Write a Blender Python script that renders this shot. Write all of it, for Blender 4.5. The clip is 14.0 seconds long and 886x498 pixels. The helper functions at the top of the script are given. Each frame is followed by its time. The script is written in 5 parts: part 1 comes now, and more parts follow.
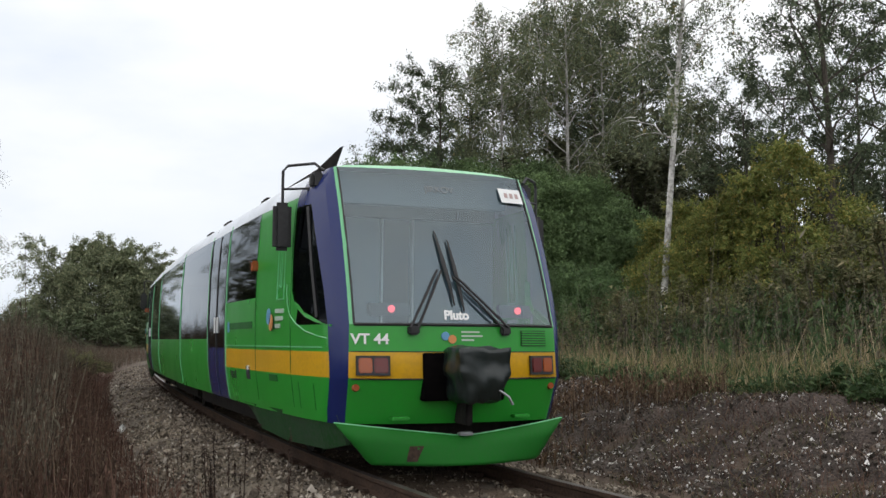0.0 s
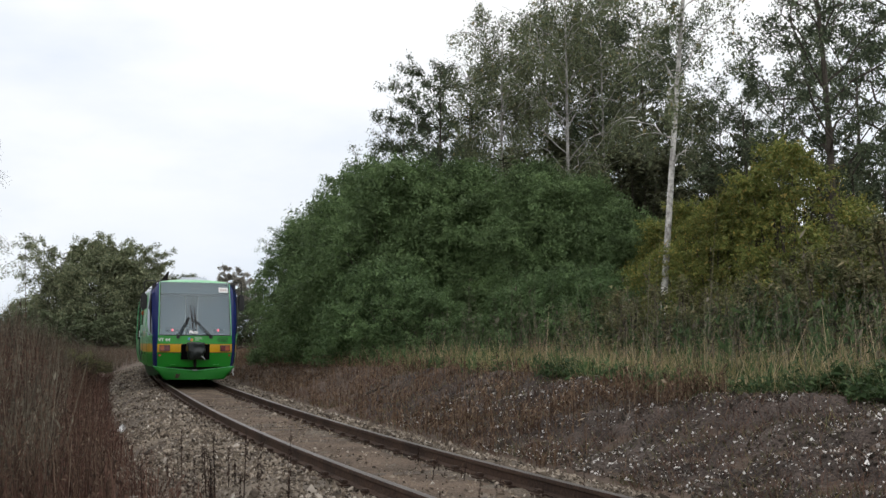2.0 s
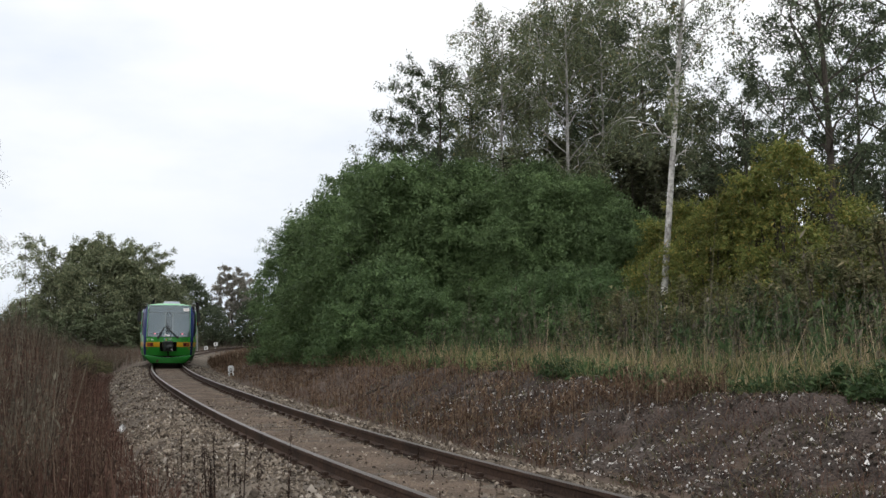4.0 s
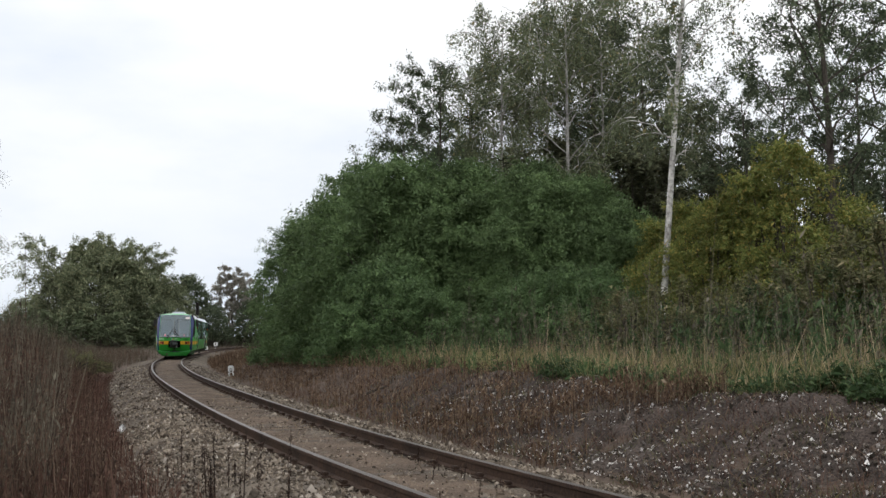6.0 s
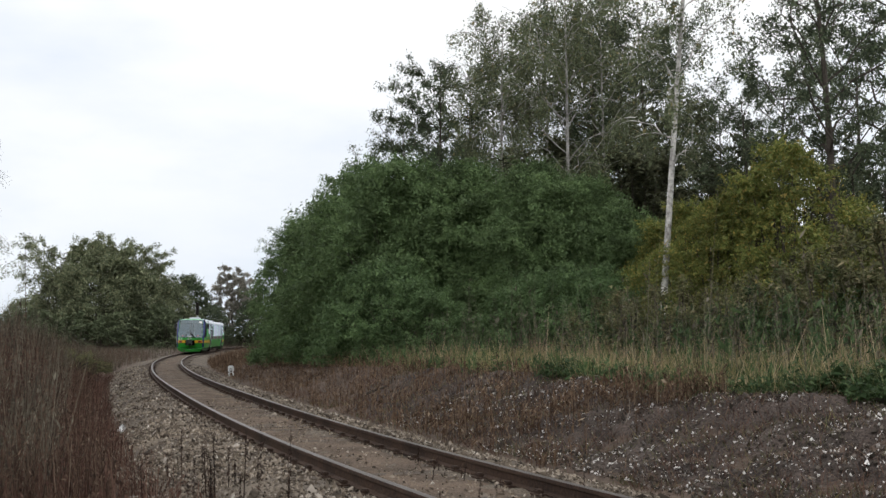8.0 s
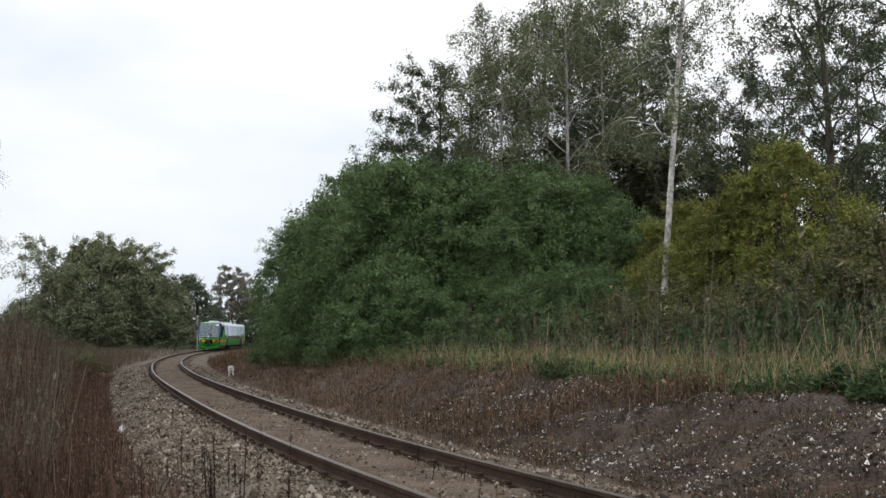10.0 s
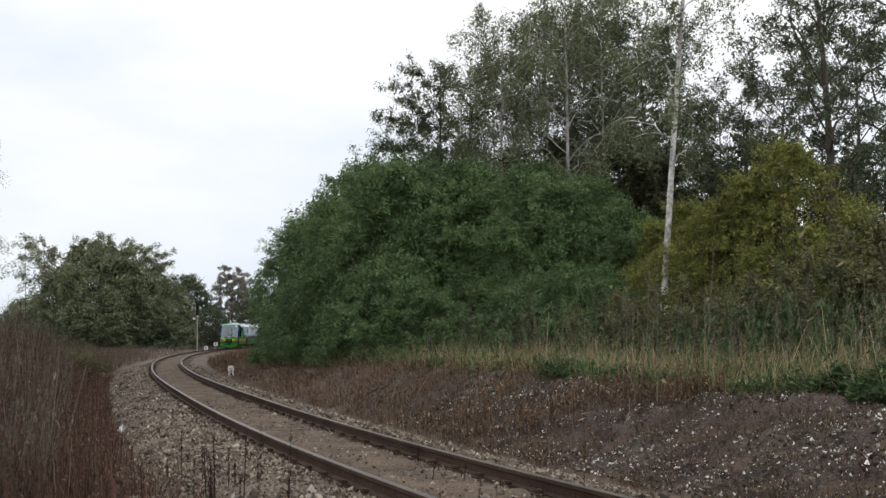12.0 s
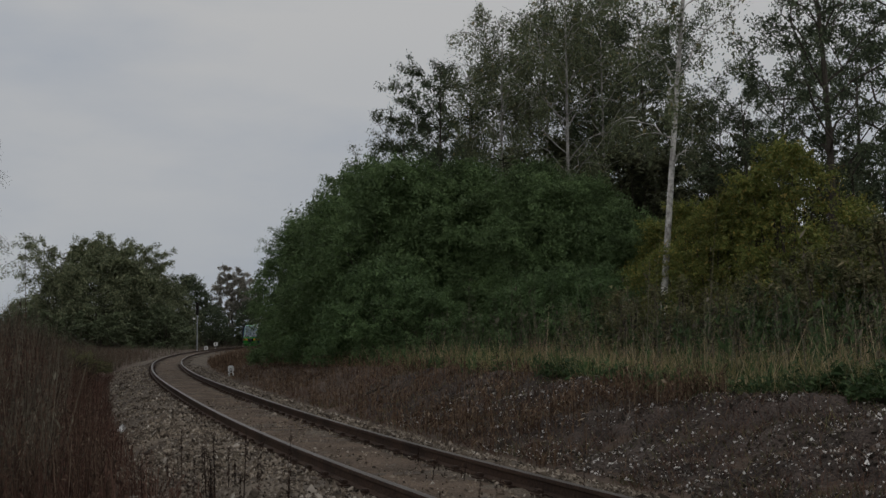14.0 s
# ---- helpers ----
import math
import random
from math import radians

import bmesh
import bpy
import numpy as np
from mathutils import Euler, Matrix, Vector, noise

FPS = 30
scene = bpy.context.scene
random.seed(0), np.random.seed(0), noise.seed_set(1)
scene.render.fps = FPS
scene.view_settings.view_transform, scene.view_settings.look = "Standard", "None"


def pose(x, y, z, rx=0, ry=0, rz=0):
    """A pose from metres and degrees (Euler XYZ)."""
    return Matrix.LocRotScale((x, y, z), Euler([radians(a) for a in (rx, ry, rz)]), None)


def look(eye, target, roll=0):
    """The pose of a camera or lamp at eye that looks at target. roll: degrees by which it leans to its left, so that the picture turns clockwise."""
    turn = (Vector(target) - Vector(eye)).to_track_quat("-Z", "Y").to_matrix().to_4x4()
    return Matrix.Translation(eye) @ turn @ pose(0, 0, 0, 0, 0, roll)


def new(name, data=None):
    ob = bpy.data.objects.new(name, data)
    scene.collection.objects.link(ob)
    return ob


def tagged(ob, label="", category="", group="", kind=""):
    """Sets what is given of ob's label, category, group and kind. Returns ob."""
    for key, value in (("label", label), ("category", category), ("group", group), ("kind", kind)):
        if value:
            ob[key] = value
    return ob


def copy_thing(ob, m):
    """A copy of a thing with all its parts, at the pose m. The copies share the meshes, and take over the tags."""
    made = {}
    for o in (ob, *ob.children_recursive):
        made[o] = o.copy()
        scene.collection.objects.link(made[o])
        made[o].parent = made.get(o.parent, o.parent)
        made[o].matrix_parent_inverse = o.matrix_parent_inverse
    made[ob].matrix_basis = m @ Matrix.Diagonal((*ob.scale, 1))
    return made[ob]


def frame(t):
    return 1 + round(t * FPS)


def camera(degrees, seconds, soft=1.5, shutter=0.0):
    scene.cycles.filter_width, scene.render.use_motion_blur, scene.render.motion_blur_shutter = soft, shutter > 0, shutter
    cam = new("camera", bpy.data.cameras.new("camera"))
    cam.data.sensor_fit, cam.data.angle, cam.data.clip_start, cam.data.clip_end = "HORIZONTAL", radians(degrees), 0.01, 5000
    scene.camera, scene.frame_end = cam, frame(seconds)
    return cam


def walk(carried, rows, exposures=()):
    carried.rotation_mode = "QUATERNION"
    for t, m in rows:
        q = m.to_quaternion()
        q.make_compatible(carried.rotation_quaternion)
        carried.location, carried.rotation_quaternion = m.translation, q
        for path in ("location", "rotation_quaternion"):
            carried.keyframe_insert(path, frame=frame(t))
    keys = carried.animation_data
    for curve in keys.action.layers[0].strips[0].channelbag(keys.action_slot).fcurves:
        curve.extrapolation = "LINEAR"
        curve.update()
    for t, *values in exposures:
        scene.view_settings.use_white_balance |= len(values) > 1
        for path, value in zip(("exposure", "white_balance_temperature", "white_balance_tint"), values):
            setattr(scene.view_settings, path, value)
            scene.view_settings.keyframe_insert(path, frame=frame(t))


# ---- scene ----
# ---------------------------------------------------------------- camera
EYE = Vector((0.0, 0.0, 1.3578))
FOCAL = 1811.7 / 1568                   # of the picture's width
PITCH, ROLL = 0.0835, 0.0145          # radians: tilted up, leaning left
cam = camera(2 * math.degrees(math.atan(0.5 / FOCAL)), 14.0, soft=1.5)
_up = Vector((0, -math.sin(PITCH), math.cos(PITCH)))
_fw = Vector((0, math.cos(PITCH), math.sin(PITCH)))
_rt = Vector((1, 0, 0))
_u2 = _up * math.cos(ROLL) + _rt * math.sin(ROLL)
_r2 = _rt * math.cos(ROLL) - _up * math.sin(ROLL)
CAM_POSE = Matrix(((_r2.x, _u2.x, -_fw.x, EYE.x), (_r2.y, _u2.y, -_fw.y, EYE.y),
                   (_r2.z, _u2.z, -_fw.z, EYE.z), (0, 0, 0, 1)))
walk(cam, [(0.0, CAM_POSE), (14.0, CAM_POSE)],
     exposures=[(0.0, 0.0), (13.0, 0.0), (13.4, 0.0), (13.5, -0.06), (13.6, -0.27), (13.8, -0.72), (14.0, -1.22)])

# ---------------------------------------------------------------- world and sun (overcast)
SUN_EL, SUN_AZ = radians(80), radians(200)
world = bpy.data.worlds.new("overcast_sky")
scene.world = world
world.use_nodes = True
wn, wl = world.node_tree.nodes, world.node_tree.links
wn.clear()
w_out = wn.new("ShaderNodeOutputWorld")
w_bg = wn.new("ShaderNodeBackground")
w_bg.inputs["Strength"].default_value = 0.10
w_sky = wn.new("ShaderNodeTexSky")
w_sky.sky_type = "NISHITA"
w_sky.sun_disc = False
w_sky.sun_elevation, w_sky.sun_rotation = SUN_EL, SUN_AZ
w_tc = wn.new("ShaderNodeTexCoord")
w_map = wn.new("ShaderNodeMapping")
w_map.inputs["Scale"].default_value = (1.0, 1.0, 2.6)
w_noise = wn.new("ShaderNodeTexNoise")
w_noise.inputs["Scale"].default_value = 2.4
w_noise.inputs["Detail"].default_value = 6.0
w_ramp = wn.new("ShaderNodeValToRGB")
w_ramp.color_ramp.elements[0].position, w_ramp.color_ramp.elements[0].color = 0.36, (8.9, 9.5, 10.4, 1)
w_ramp.color_ramp.elements[1].position, w_ramp.color_ramp.elements[1].color = 0.56, (11.2, 11.25, 11.3, 1)
w_mix = wn.new("ShaderNodeMixRGB")
w_mix.inputs["Fac"].default_value = 0.94        # thickness of the cloud cover
wl.new(w_tc.outputs["Generated"], w_map.inputs["Vector"])
wl.new(w_map.outputs["Vector"], w_noise.inputs["Vector"])
wl.new(w_noise.outputs["Fac"], w_ramp.inputs["Fac"])
wl.new(w_sky.outputs["Color"], w_mix.inputs["Color1"])
wl.new(w_ramp.outputs["Color"], w_mix.inputs["Color2"])
# the cover is thinner and bluer low over the horizon
w_sep = wn.new("ShaderNodeSeparateXYZ")
w_low = wn.new("ShaderNodeMapRange")
w_low.inputs["From Min"].default_value, w_low.inputs["From Max"].default_value = 0.0, 0.3
w_low.inputs["To Min"].default_value, w_low.inputs["To Max"].default_value = 1.0, 0.0
w_noise2 = wn.new("ShaderNodeTexNoise")
w_noise2.inputs["Scale"].default_value, w_noise2.inputs["Detail"].default_value = 5.0, 5.0
w_mul = wn.new("ShaderNodeMath")
w_mul.operation = "MULTIPLY"
w_thin = wn.new("ShaderNodeMixRGB")
w_thin.blend_type = "MULTIPLY"
w_thin.inputs["Color2"].default_value = (0.56, 0.66, 0.8, 1)
wl.new(w_tc.outputs["Generated"], w_sep.inputs["Vector"])
wl.new(w_sep.outputs["Z"], w_low.inputs["Value"])
wl.new(w_map.outputs["Vector"], w_noise2.inputs["Vector"])
wl.new(w_low.outputs["Result"], w_mul.inputs[0])
wl.new(w_noise2.outputs["Fac"], w_mul.inputs[1])
wl.new(w_mul.outputs[0], w_thin.inputs["Fac"])
wl.new(w_mix.outputs["Color"], w_thin.inputs["Color1"])
wl.new(w_thin.outputs["Color"], w_bg.inputs["Color"])
wl.new(w_bg.outputs["Background"], w_out.inputs["Surface"])

sun_data = bpy.data.lights.new("sun", "SUN")
sun_data.energy, sun_data.angle, sun_data.color = 1.4, radians(150), (1.0, 0.97, 0.92)
sun = new("sun", sun_data)
sun.matrix_world = look((0, 0, 60), (math.sin(SUN_AZ) * -40, math.cos(SUN_AZ) * -40, 60 - 40 * math.tan(SUN_EL)))


# ---------------------------------------------------------------- materials
def material(name, rough=0.8, metal=0.0, spec=0.3):
    m = bpy.data.materials.new(name)
    m.use_nodes = True
    n = m.node_tree.nodes
    b = n["Principled BSDF"]
    b.inputs["Roughness"].default_value = rough
    b.inputs["Metallic"].default_value = metal
    b.inputs["Specular IOR Level"].default_value = spec
    return m, n, m.node_tree.links, b


def ramp(n, stops):
    r = n.new("ShaderNodeValToRGB")
    e = r.color_ramp.elements
    while len(e) < len(stops):
        e.new(0.5)
    for el, (p, c) in zip(e, stops):
        el.position, el.color = p, (*c, 1)
    return r


def noise_tex(n, l, scale, detail=5.0, coord="Object"):
    tc = n.new("ShaderNodeTexCoord")
    t = n.new("ShaderNodeTexNoise")
    t.inputs["Scale"].default_value, t.inputs["Detail"].default_value = scale, detail
    l.new(tc.outputs[coord], t.inputs["Vector"])
    return t


def bump(n, l, b, src, strength, dist=0.02):
    k = n.new("ShaderNodeBump")
    k.inputs["Strength"].default_value, k.inputs["Distance"].default_value = strength, dist
    l.new(src, k.inputs["Height"])
    l.new(k.outputs["Normal"], b.inputs["Normal"])


def mottled(name, dark, light, scale, fine, rough=0.85, metal=0.0, bumpiness=0.4, spec=0.25, dist=0.02):
    """Two scales of noise between two colours, with relief."""
    m, n, l, b = material(name, rough, metal, spec)
    big, small = noise_tex(n, l, scale), noise_tex(n, l, fine)
    add = n.new("ShaderNodeMath")
    add.operation = "MULTIPLY_ADD"
    add.inputs[1].default_value = 0.5
    half = n.new("ShaderNodeMath")
    half.operation = "MULTIPLY"
    half.inputs[1].default_value = 0.5
    l.new(big.outputs["Fac"], half.inputs[0])
    l.new(small.outputs["Fac"], add.inputs[0])
    l.new(half.outputs[0], add.inputs[2])
    r = ramp(n, [(0.36, dark), (0.64, light)])
    l.new(add.outputs[0], r.inputs["Fac"])
    l.new(r.outputs["Color"], b.inputs["Base Color"])
    if bumpiness:
        bump(n, l, b, small.outputs["Fac"], bumpiness, dist)
    return m


def varied(name, stops, rough=0.8, translucent=0.0, source="island", spec=0.15):
    """Colour drawn for each leaf, blade or stone; leaves let some light through."""
    m, n, l, b = material(name, rough, 0.0, spec)
    r = ramp(n, stops)
    if source == "island":
        g = n.new("ShaderNodeNewGeometry")
        l.new(g.outputs["Random Per Island"], r.inputs["Fac"])
    else:
        g = n.new("ShaderNodeObjectInfo")
        l.new(g.outputs["Random"], r.inputs["Fac"])
    big = noise_tex(n, l, 0.7, 3.0)
    hsv = n.new("ShaderNodeHueSaturation")
    mr = n.new("ShaderNodeMapRange")
    mr.inputs["From Min"].default_value, mr.inputs["From Max"].default_value = 0.3, 0.7
    mr.inputs["To Min"].default_value, mr.inputs["To Max"].default_value = (0.68, 1.45) if translucent >= 0.2 else (0.7, 1.3)
    l.new(big.outputs["Fac"], mr.inputs["Value"])
    l.new(mr.outputs["Result"], hsv.inputs["Value"])
    l.new(r.outputs["Color"], hsv.inputs["Color"])
    l.new(hsv.outputs["Color"], b.inputs["Base Color"])
    if translucent:
        t = n.new("ShaderNodeBsdfTranslucent")
        mix = n.new("ShaderNodeMixShader")
        mix.inputs["Fac"].default_value = translucent
        l.new(hsv.outputs["Color"], t.inputs["Color"])
        l.new(b.outputs["BSDF"], mix.inputs[1])
        l.new(t.outputs["BSDF"], mix.inputs[2])
        l.new(mix.outputs["Shader"], n["Material Output"].inputs["Surface"])
    return m


def paint(name, col, rough=0.3, dirt=0.25, metal=0.0, spec=0.5):
    """Vehicle paint with road film and faint streaks."""
    m, n, l, b = material(name, rough, metal, spec)
    big, small = noise_tex(n, l, 1.3, 6), noise_tex(n, l, 24, 4)
    mul = n.new("ShaderNodeMath")
    mul.operation = "MULTIPLY"
    l.new(big.outputs["Fac"], mul.inputs[0])
    l.new(small.outputs["Fac"], mul.inputs[1])
    dull = tuple(c * (1 - dirt) + 0.06 * dirt for c in col)
    r = ramp(n, [(0.16, dull), (0.34, col)])
    l.new(mul.outputs[0], r.inputs["Fac"])
    l.new(r.outputs["Color"], b.inputs["Base Color"])
    mr = n.new("ShaderNodeMapRange")
    mr.inputs["To Min"].default_value, mr.inputs["To Max"].default_value = rough * 1.5, rough * 0.7
    l.new(big.outputs["Fac"], mr.inputs["Value"])
    l.new(mr.outputs["Result"], b.inputs["Roughness"])
    return m


def glass(name, tint, share, gloss=(1, 1, 1), grazing=False):
    """Tinted pane: it lets light through and mirrors a share of it."""
    m = bpy.data.materials.new(name)
    m.use_nodes = True
    n, l = m.node_tree.nodes, m.node_tree.links
    n.remove(n["Principled BSDF"])
    t, g, x = n.new("ShaderNodeBsdfTransparent"), n.new("ShaderNodeBsdfGlossy"), n.new("ShaderNodeMixShader")
    t.inputs["Color"].default_value = (*tint, 1)
    g.inputs["Roughness"].default_value = 0.03
    g.inputs["Color"].default_value = (*gloss, 1)
    x.inputs[0].default_value = share
    if grazing:
        fr = n.new("ShaderNodeFresnel")
        fr.inputs["IOR"].default_value = 1.24
        l.new(fr.outputs["Fac"], x.inputs[0])
    l.new(t.outputs[0], x.inputs[1])
    l.new(g.outputs[0], x.inputs[2])
    l.new(x.outputs[0], n["Material Output"].inputs["Surface"])
    return m


M = {
    "soil": mottled("soil", (0.036, 0.026, 0.02), (0.128, 0.092, 0.071), 0.5, 11, 0.95, 0, 1.0, dist=0.06),
    "bank_soil": mottled("stony_bank_soil", (0.021, 0.0165, 0.0145), (0.112, 0.087, 0.075), 1.6, 30, 0.95, 0, 1.0, dist=0.05),
    "bed_soil": mottled("bed_soil", (0.04, 0.028, 0.02), (0.165, 0.12, 0.087), 1.5, 22, 0.95, 0, 1.0, dist=0.04),
    "ballast": mottled("ballast", (0.045, 0.036, 0.028), (0.185, 0.15, 0.117), 0.8, 45, 0.9, 0, 1.0, dist=0.04),
    "stone": varied("stone", [(0.0, (0.034, 0.027, 0.021)), (0.4, (0.118, 0.094, 0.072)), (0.75, (0.235, 0.195, 0.152)), (0.95, (0.33, 0.285, 0.235)), (1.0, (0.44, 0.4, 0.35))], 0.85),
    "stone_piece": varied("ballast_stone_piece", [(0.0, (0.045, 0.037, 0.03)), (0.5, (0.128, 0.105, 0.083)), (0.9, (0.225, 0.192, 0.155)), (1.0, (0.38, 0.345, 0.3))], 0.85, source="object"),
    "dark_stone": varied("dark_stone", [(0.0, (0.022, 0.018, 0.014)), (0.5, (0.066, 0.055, 0.046)), (0.78, (0.16, 0.138, 0.118)), (0.88, (0.44, 0.42, 0.4)), (1.0, (0.7, 0.68, 0.65))], 0.85),
    "rail": mottled("rusty_rail", (0.028, 0.018, 0.014), (0.085, 0.052, 0.036), 1.5, 30, 0.8, 0.2, 0.4),
    "rail_top": mottled("polished_rail_head", (0.05, 0.042, 0.036), (0.125, 0.11, 0.1), 1.5, 40, 0.45, 0.5, 0.1),
    "sleeper": mottled("weathered_sleeper", (0.04, 0.031, 0.024), (0.115, 0.09, 0.07), 2.0, 25, 0.9, 0, 0.6),
    "bark": mottled("grey_brown_bark", (0.03, 0.025, 0.02), (0.1, 0.085, 0.07), 2, 18, 0.95, 0, 0.8),
    "birch": mottled("white_birch_bark", (0.16, 0.15, 0.14), (0.72, 0.7, 0.66), 1.6, 9, 0.8, 0, 0.3),
    "birch_grey": mottled("greying_birch_bark", (0.1, 0.093, 0.083), (0.47, 0.45, 0.42), 1.6, 9, 0.85, 0, 0.3),
    "leaf_birch": varied("birch_leaf", [(0.0, (0.062, 0.074, 0.04)), (0.6, (0.128, 0.15, 0.082)), (0.92, (0.185, 0.205, 0.12)), (1.0, (0.25, 0.2, 0.085))], 0.6, 0.3),
    "leaf_dark": varied("dark_leaf", [(0.0, (0.036, 0.05, 0.028)), (0.6, (0.08, 0.104, 0.06)), (1.0, (0.135, 0.16, 0.095))], 0.6, 0.25),
    "leaf_bush": varied("bush_leaf", [(0.0, (0.055, 0.092, 0.04)), (0.55, (0.088, 0.142, 0.056)), (1.0, (0.13, 0.19, 0.08))], 0.6, 0.25),
    "leaf_bush_dark": varied("dark_bush_leaf", [(0.0, (0.062, 0.1, 0.04)), (0.6, (0.09, 0.138, 0.055)), (1.0, (0.128, 0.184, 0.073))], 0.6, 0.2),
    "leaf_yellow": varied("yellowing_leaf", [(0.0, (0.085, 0.11, 0.03)), (0.5, (0.145, 0.165, 0.044)), (0.88, (0.2, 0.2, 0.055)), (1.0, (0.34, 0.25, 0.07))], 0.6, 0.3),
    "leaf_willow": varied("willow_leaf", [(0.0, (0.075, 0.09, 0.05)), (0.5, (0.155, 0.178, 0.1)), (1.0, (0.27, 0.285, 0.17))], 0.6, 0.25),
    "leaf_grey": varied("grey_brown_leaf", [(0.0, (0.11, 0.105, 0.085)), (0.5, (0.2, 0.188, 0.155)), (1.0, (0.32, 0.3, 0.255))], 0.6, 0.25),
    "leaf_scrub": varied("scrub_leaf", [(0.0, (0.058, 0.062, 0.032)), (0.5, (0.132, 0.138, 0.064)), (0.85, (0.2, 0.19, 0.096)), (1.0, (0.29, 0.235, 0.145))], 0.7, 0.25),
    "leaf_thicket": varied("thicket_leaf", [(0.0, (0.036, 0.038, 0.023)), (0.5, (0.07, 0.075, 0.043)), (1.0, (0.115, 0.12, 0.066))], 0.7, 0.2),
    "leaf_hedge": varied("hedge_leaf", [(0.0, (0.045, 0.06, 0.032)), (0.5, (0.09, 0.112, 0.06)), (1.0, (0.15, 0.172, 0.1))], 0.6, 0.25),
    "leaf_fresh": varied("fresh_weed_leaf", [(0.0, (0.03, 0.055, 0.022)), (0.6, (0.06, 0.1, 0.04)), (1.0, (0.12, 0.16, 0.07))], 0.55, 0.25),
    "weed_brown": varied("dry_brown_weed", [(0.0, (0.038, 0.023, 0.015)), (0.5, (0.112, 0.07, 0.045)), (0.9, (0.2, 0.138, 0.092)), (1.0, (0.3, 0.24, 0.17))], 0.9, 0.15),
    "weed_dark": varied("dark_dry_weed", [(0.0, (0.034, 0.021, 0.016)), (0.5, (0.088, 0.056, 0.04)), (0.9, (0.15, 0.104, 0.075)), (1.0, (0.23, 0.18, 0.135))], 0.9, 0.15),
    "weed_red": varied("rust_red_weed", [(0.0, (0.036, 0.018, 0.013)), (0.5, (0.088, 0.048, 0.036)), (1.0, (0.165, 0.1, 0.076))], 0.9, 0.15),
    "weed_grey": varied("faded_weed", [(0.0, (0.05, 0.042, 0.032)), (0.5, (0.115, 0.1, 0.075)), (1.0, (0.2, 0.18, 0.135))], 0.9, 0.15),
    "slope_green": varied("olive_slope_grass", [(0.0, (0.035, 0.04, 0.018)), (0.6, (0.09, 0.092, 0.04)), (1.0, (0.2, 0.18, 0.085))], 0.85, 0.2),
    "dock": varied("dark_dock", [(0.0, (0.012, 0.008, 0.007)), (0.7, (0.035, 0.022, 0.017)), (1.0, (0.07, 0.045, 0.033))], 0.9, 0.0),
    "grass": varied("yellow_green_grass", [(0.0, (0.1, 0.108, 0.042)), (0.5, (0.225, 0.21, 0.095)), (0.85, (0.34, 0.285, 0.145)), (1.0, (0.45, 0.37, 0.21))], 0.8, 0.25),
    "grass_dry": varied("straw_grass", [(0.0, (0.12, 0.09, 0.053)), (0.5, (0.29, 0.22, 0.135)), (1.0, (0.47, 0.38, 0.25))], 0.85, 0.2),
    "green": paint("green_vehicle_paint", (0.02, 0.275, 0.026), 0.28, 0.1, 0.0, 0.4),
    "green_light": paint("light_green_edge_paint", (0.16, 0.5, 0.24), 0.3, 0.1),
    "green_dark": paint("dirty_dark_green_paint", (0.012, 0.12, 0.018), 0.5, 0.3, 0.0, 0.25),
    # body green darkened for the plough, with its shade put into the colour
    "plough": paint("shaded_plough_green", (0.011, 0.135, 0.015), 0.6, 0.1, 0.0, 0.15),
    "yellow": paint("yellow_stripe_paint", (0.6, 0.33, 0.008), 0.3, 0.15, 0.0, 0.4),
    "blue": paint("dark_blue_paint", (0.011, 0.02, 0.105), 0.2, 0.05, 0.0, 0.35),
    "roof": paint("silver_roof_paint", (0.66, 0.7, 0.76), 0.28, 0.2, 0.15),
    "black": paint("black_rubber", (0.008, 0.008, 0.009), 0.5, 0.2),
    "under": mottled("dark_underframe", (0.008, 0.007, 0.007), (0.03, 0.026, 0.023), 2, 15, 0.85),
    "inner": mottled("grey_cab_lining", (0.15, 0.175, 0.19), (0.22, 0.25, 0.27), 1.5, 20, 0.7, 0, 0.05),
    "inner_dark": mottled("dark_dashboard", (0.025, 0.027, 0.03), (0.05, 0.053, 0.058), 2, 20, 0.6, 0, 0.05),
    "seat": mottled("blue_seat_cloth", (0.02, 0.03, 0.07), (0.04, 0.055, 0.12), 3, 50, 0.95),
    # near-black colour that stands for the shade inside the coupler recess
    "recess_shade": mottled("recess_shade_black", (0.0025, 0.0025, 0.003), (0.007, 0.006, 0.006), 3, 20, 1.0, 0, 0.0, 0.0),
    "board_print": paint("faded_red_print", (0.42, 0.3, 0.28), 0.5, 0.05),
    # apron green made very dark: the shade under the body is in the colour
    "apron": paint("dirty_shaded_apron_paint", (0.007, 0.055, 0.01), 0.6, 0.5, 0.0, 0.2),
    "faint": paint("dim_display_print", (0.22, 0.24, 0.25), 0.5, 0.05),
    "white": paint("white_lettering", (0.75, 0.76, 0.75), 0.4, 0.05),
    "wind_glass": glass("windscreen_glass", (0.62, 0.74, 0.8), 0.125, (0.8, 0.93, 1.0)),
    "side_glass": glass("tinted_side_glass", (0.05, 0.052, 0.058), 0.12, (0.9, 0.95, 1.0), True),
    "tarp": paint("dark_green_tarpaulin", (0.006, 0.0115, 0.0105), 0.28, 0.06),
    "lamp_red": paint("dark_red_lens", (0.12, 0.012, 0.01), 0.15, 0.1),
    "lamp_orange": paint("orange_lens", (0.32, 0.075, 0.02), 0.15, 0.1),
    "concrete": mottled("white_concrete", (0.42, 0.41, 0.38), (0.72, 0.7, 0.66), 3, 40, 0.85, 0, 0.2),
    "stick": mottled("weathered_grey_wood", (0.14, 0.12, 0.1), (0.32, 0.28, 0.24), 4, 40, 0.9),
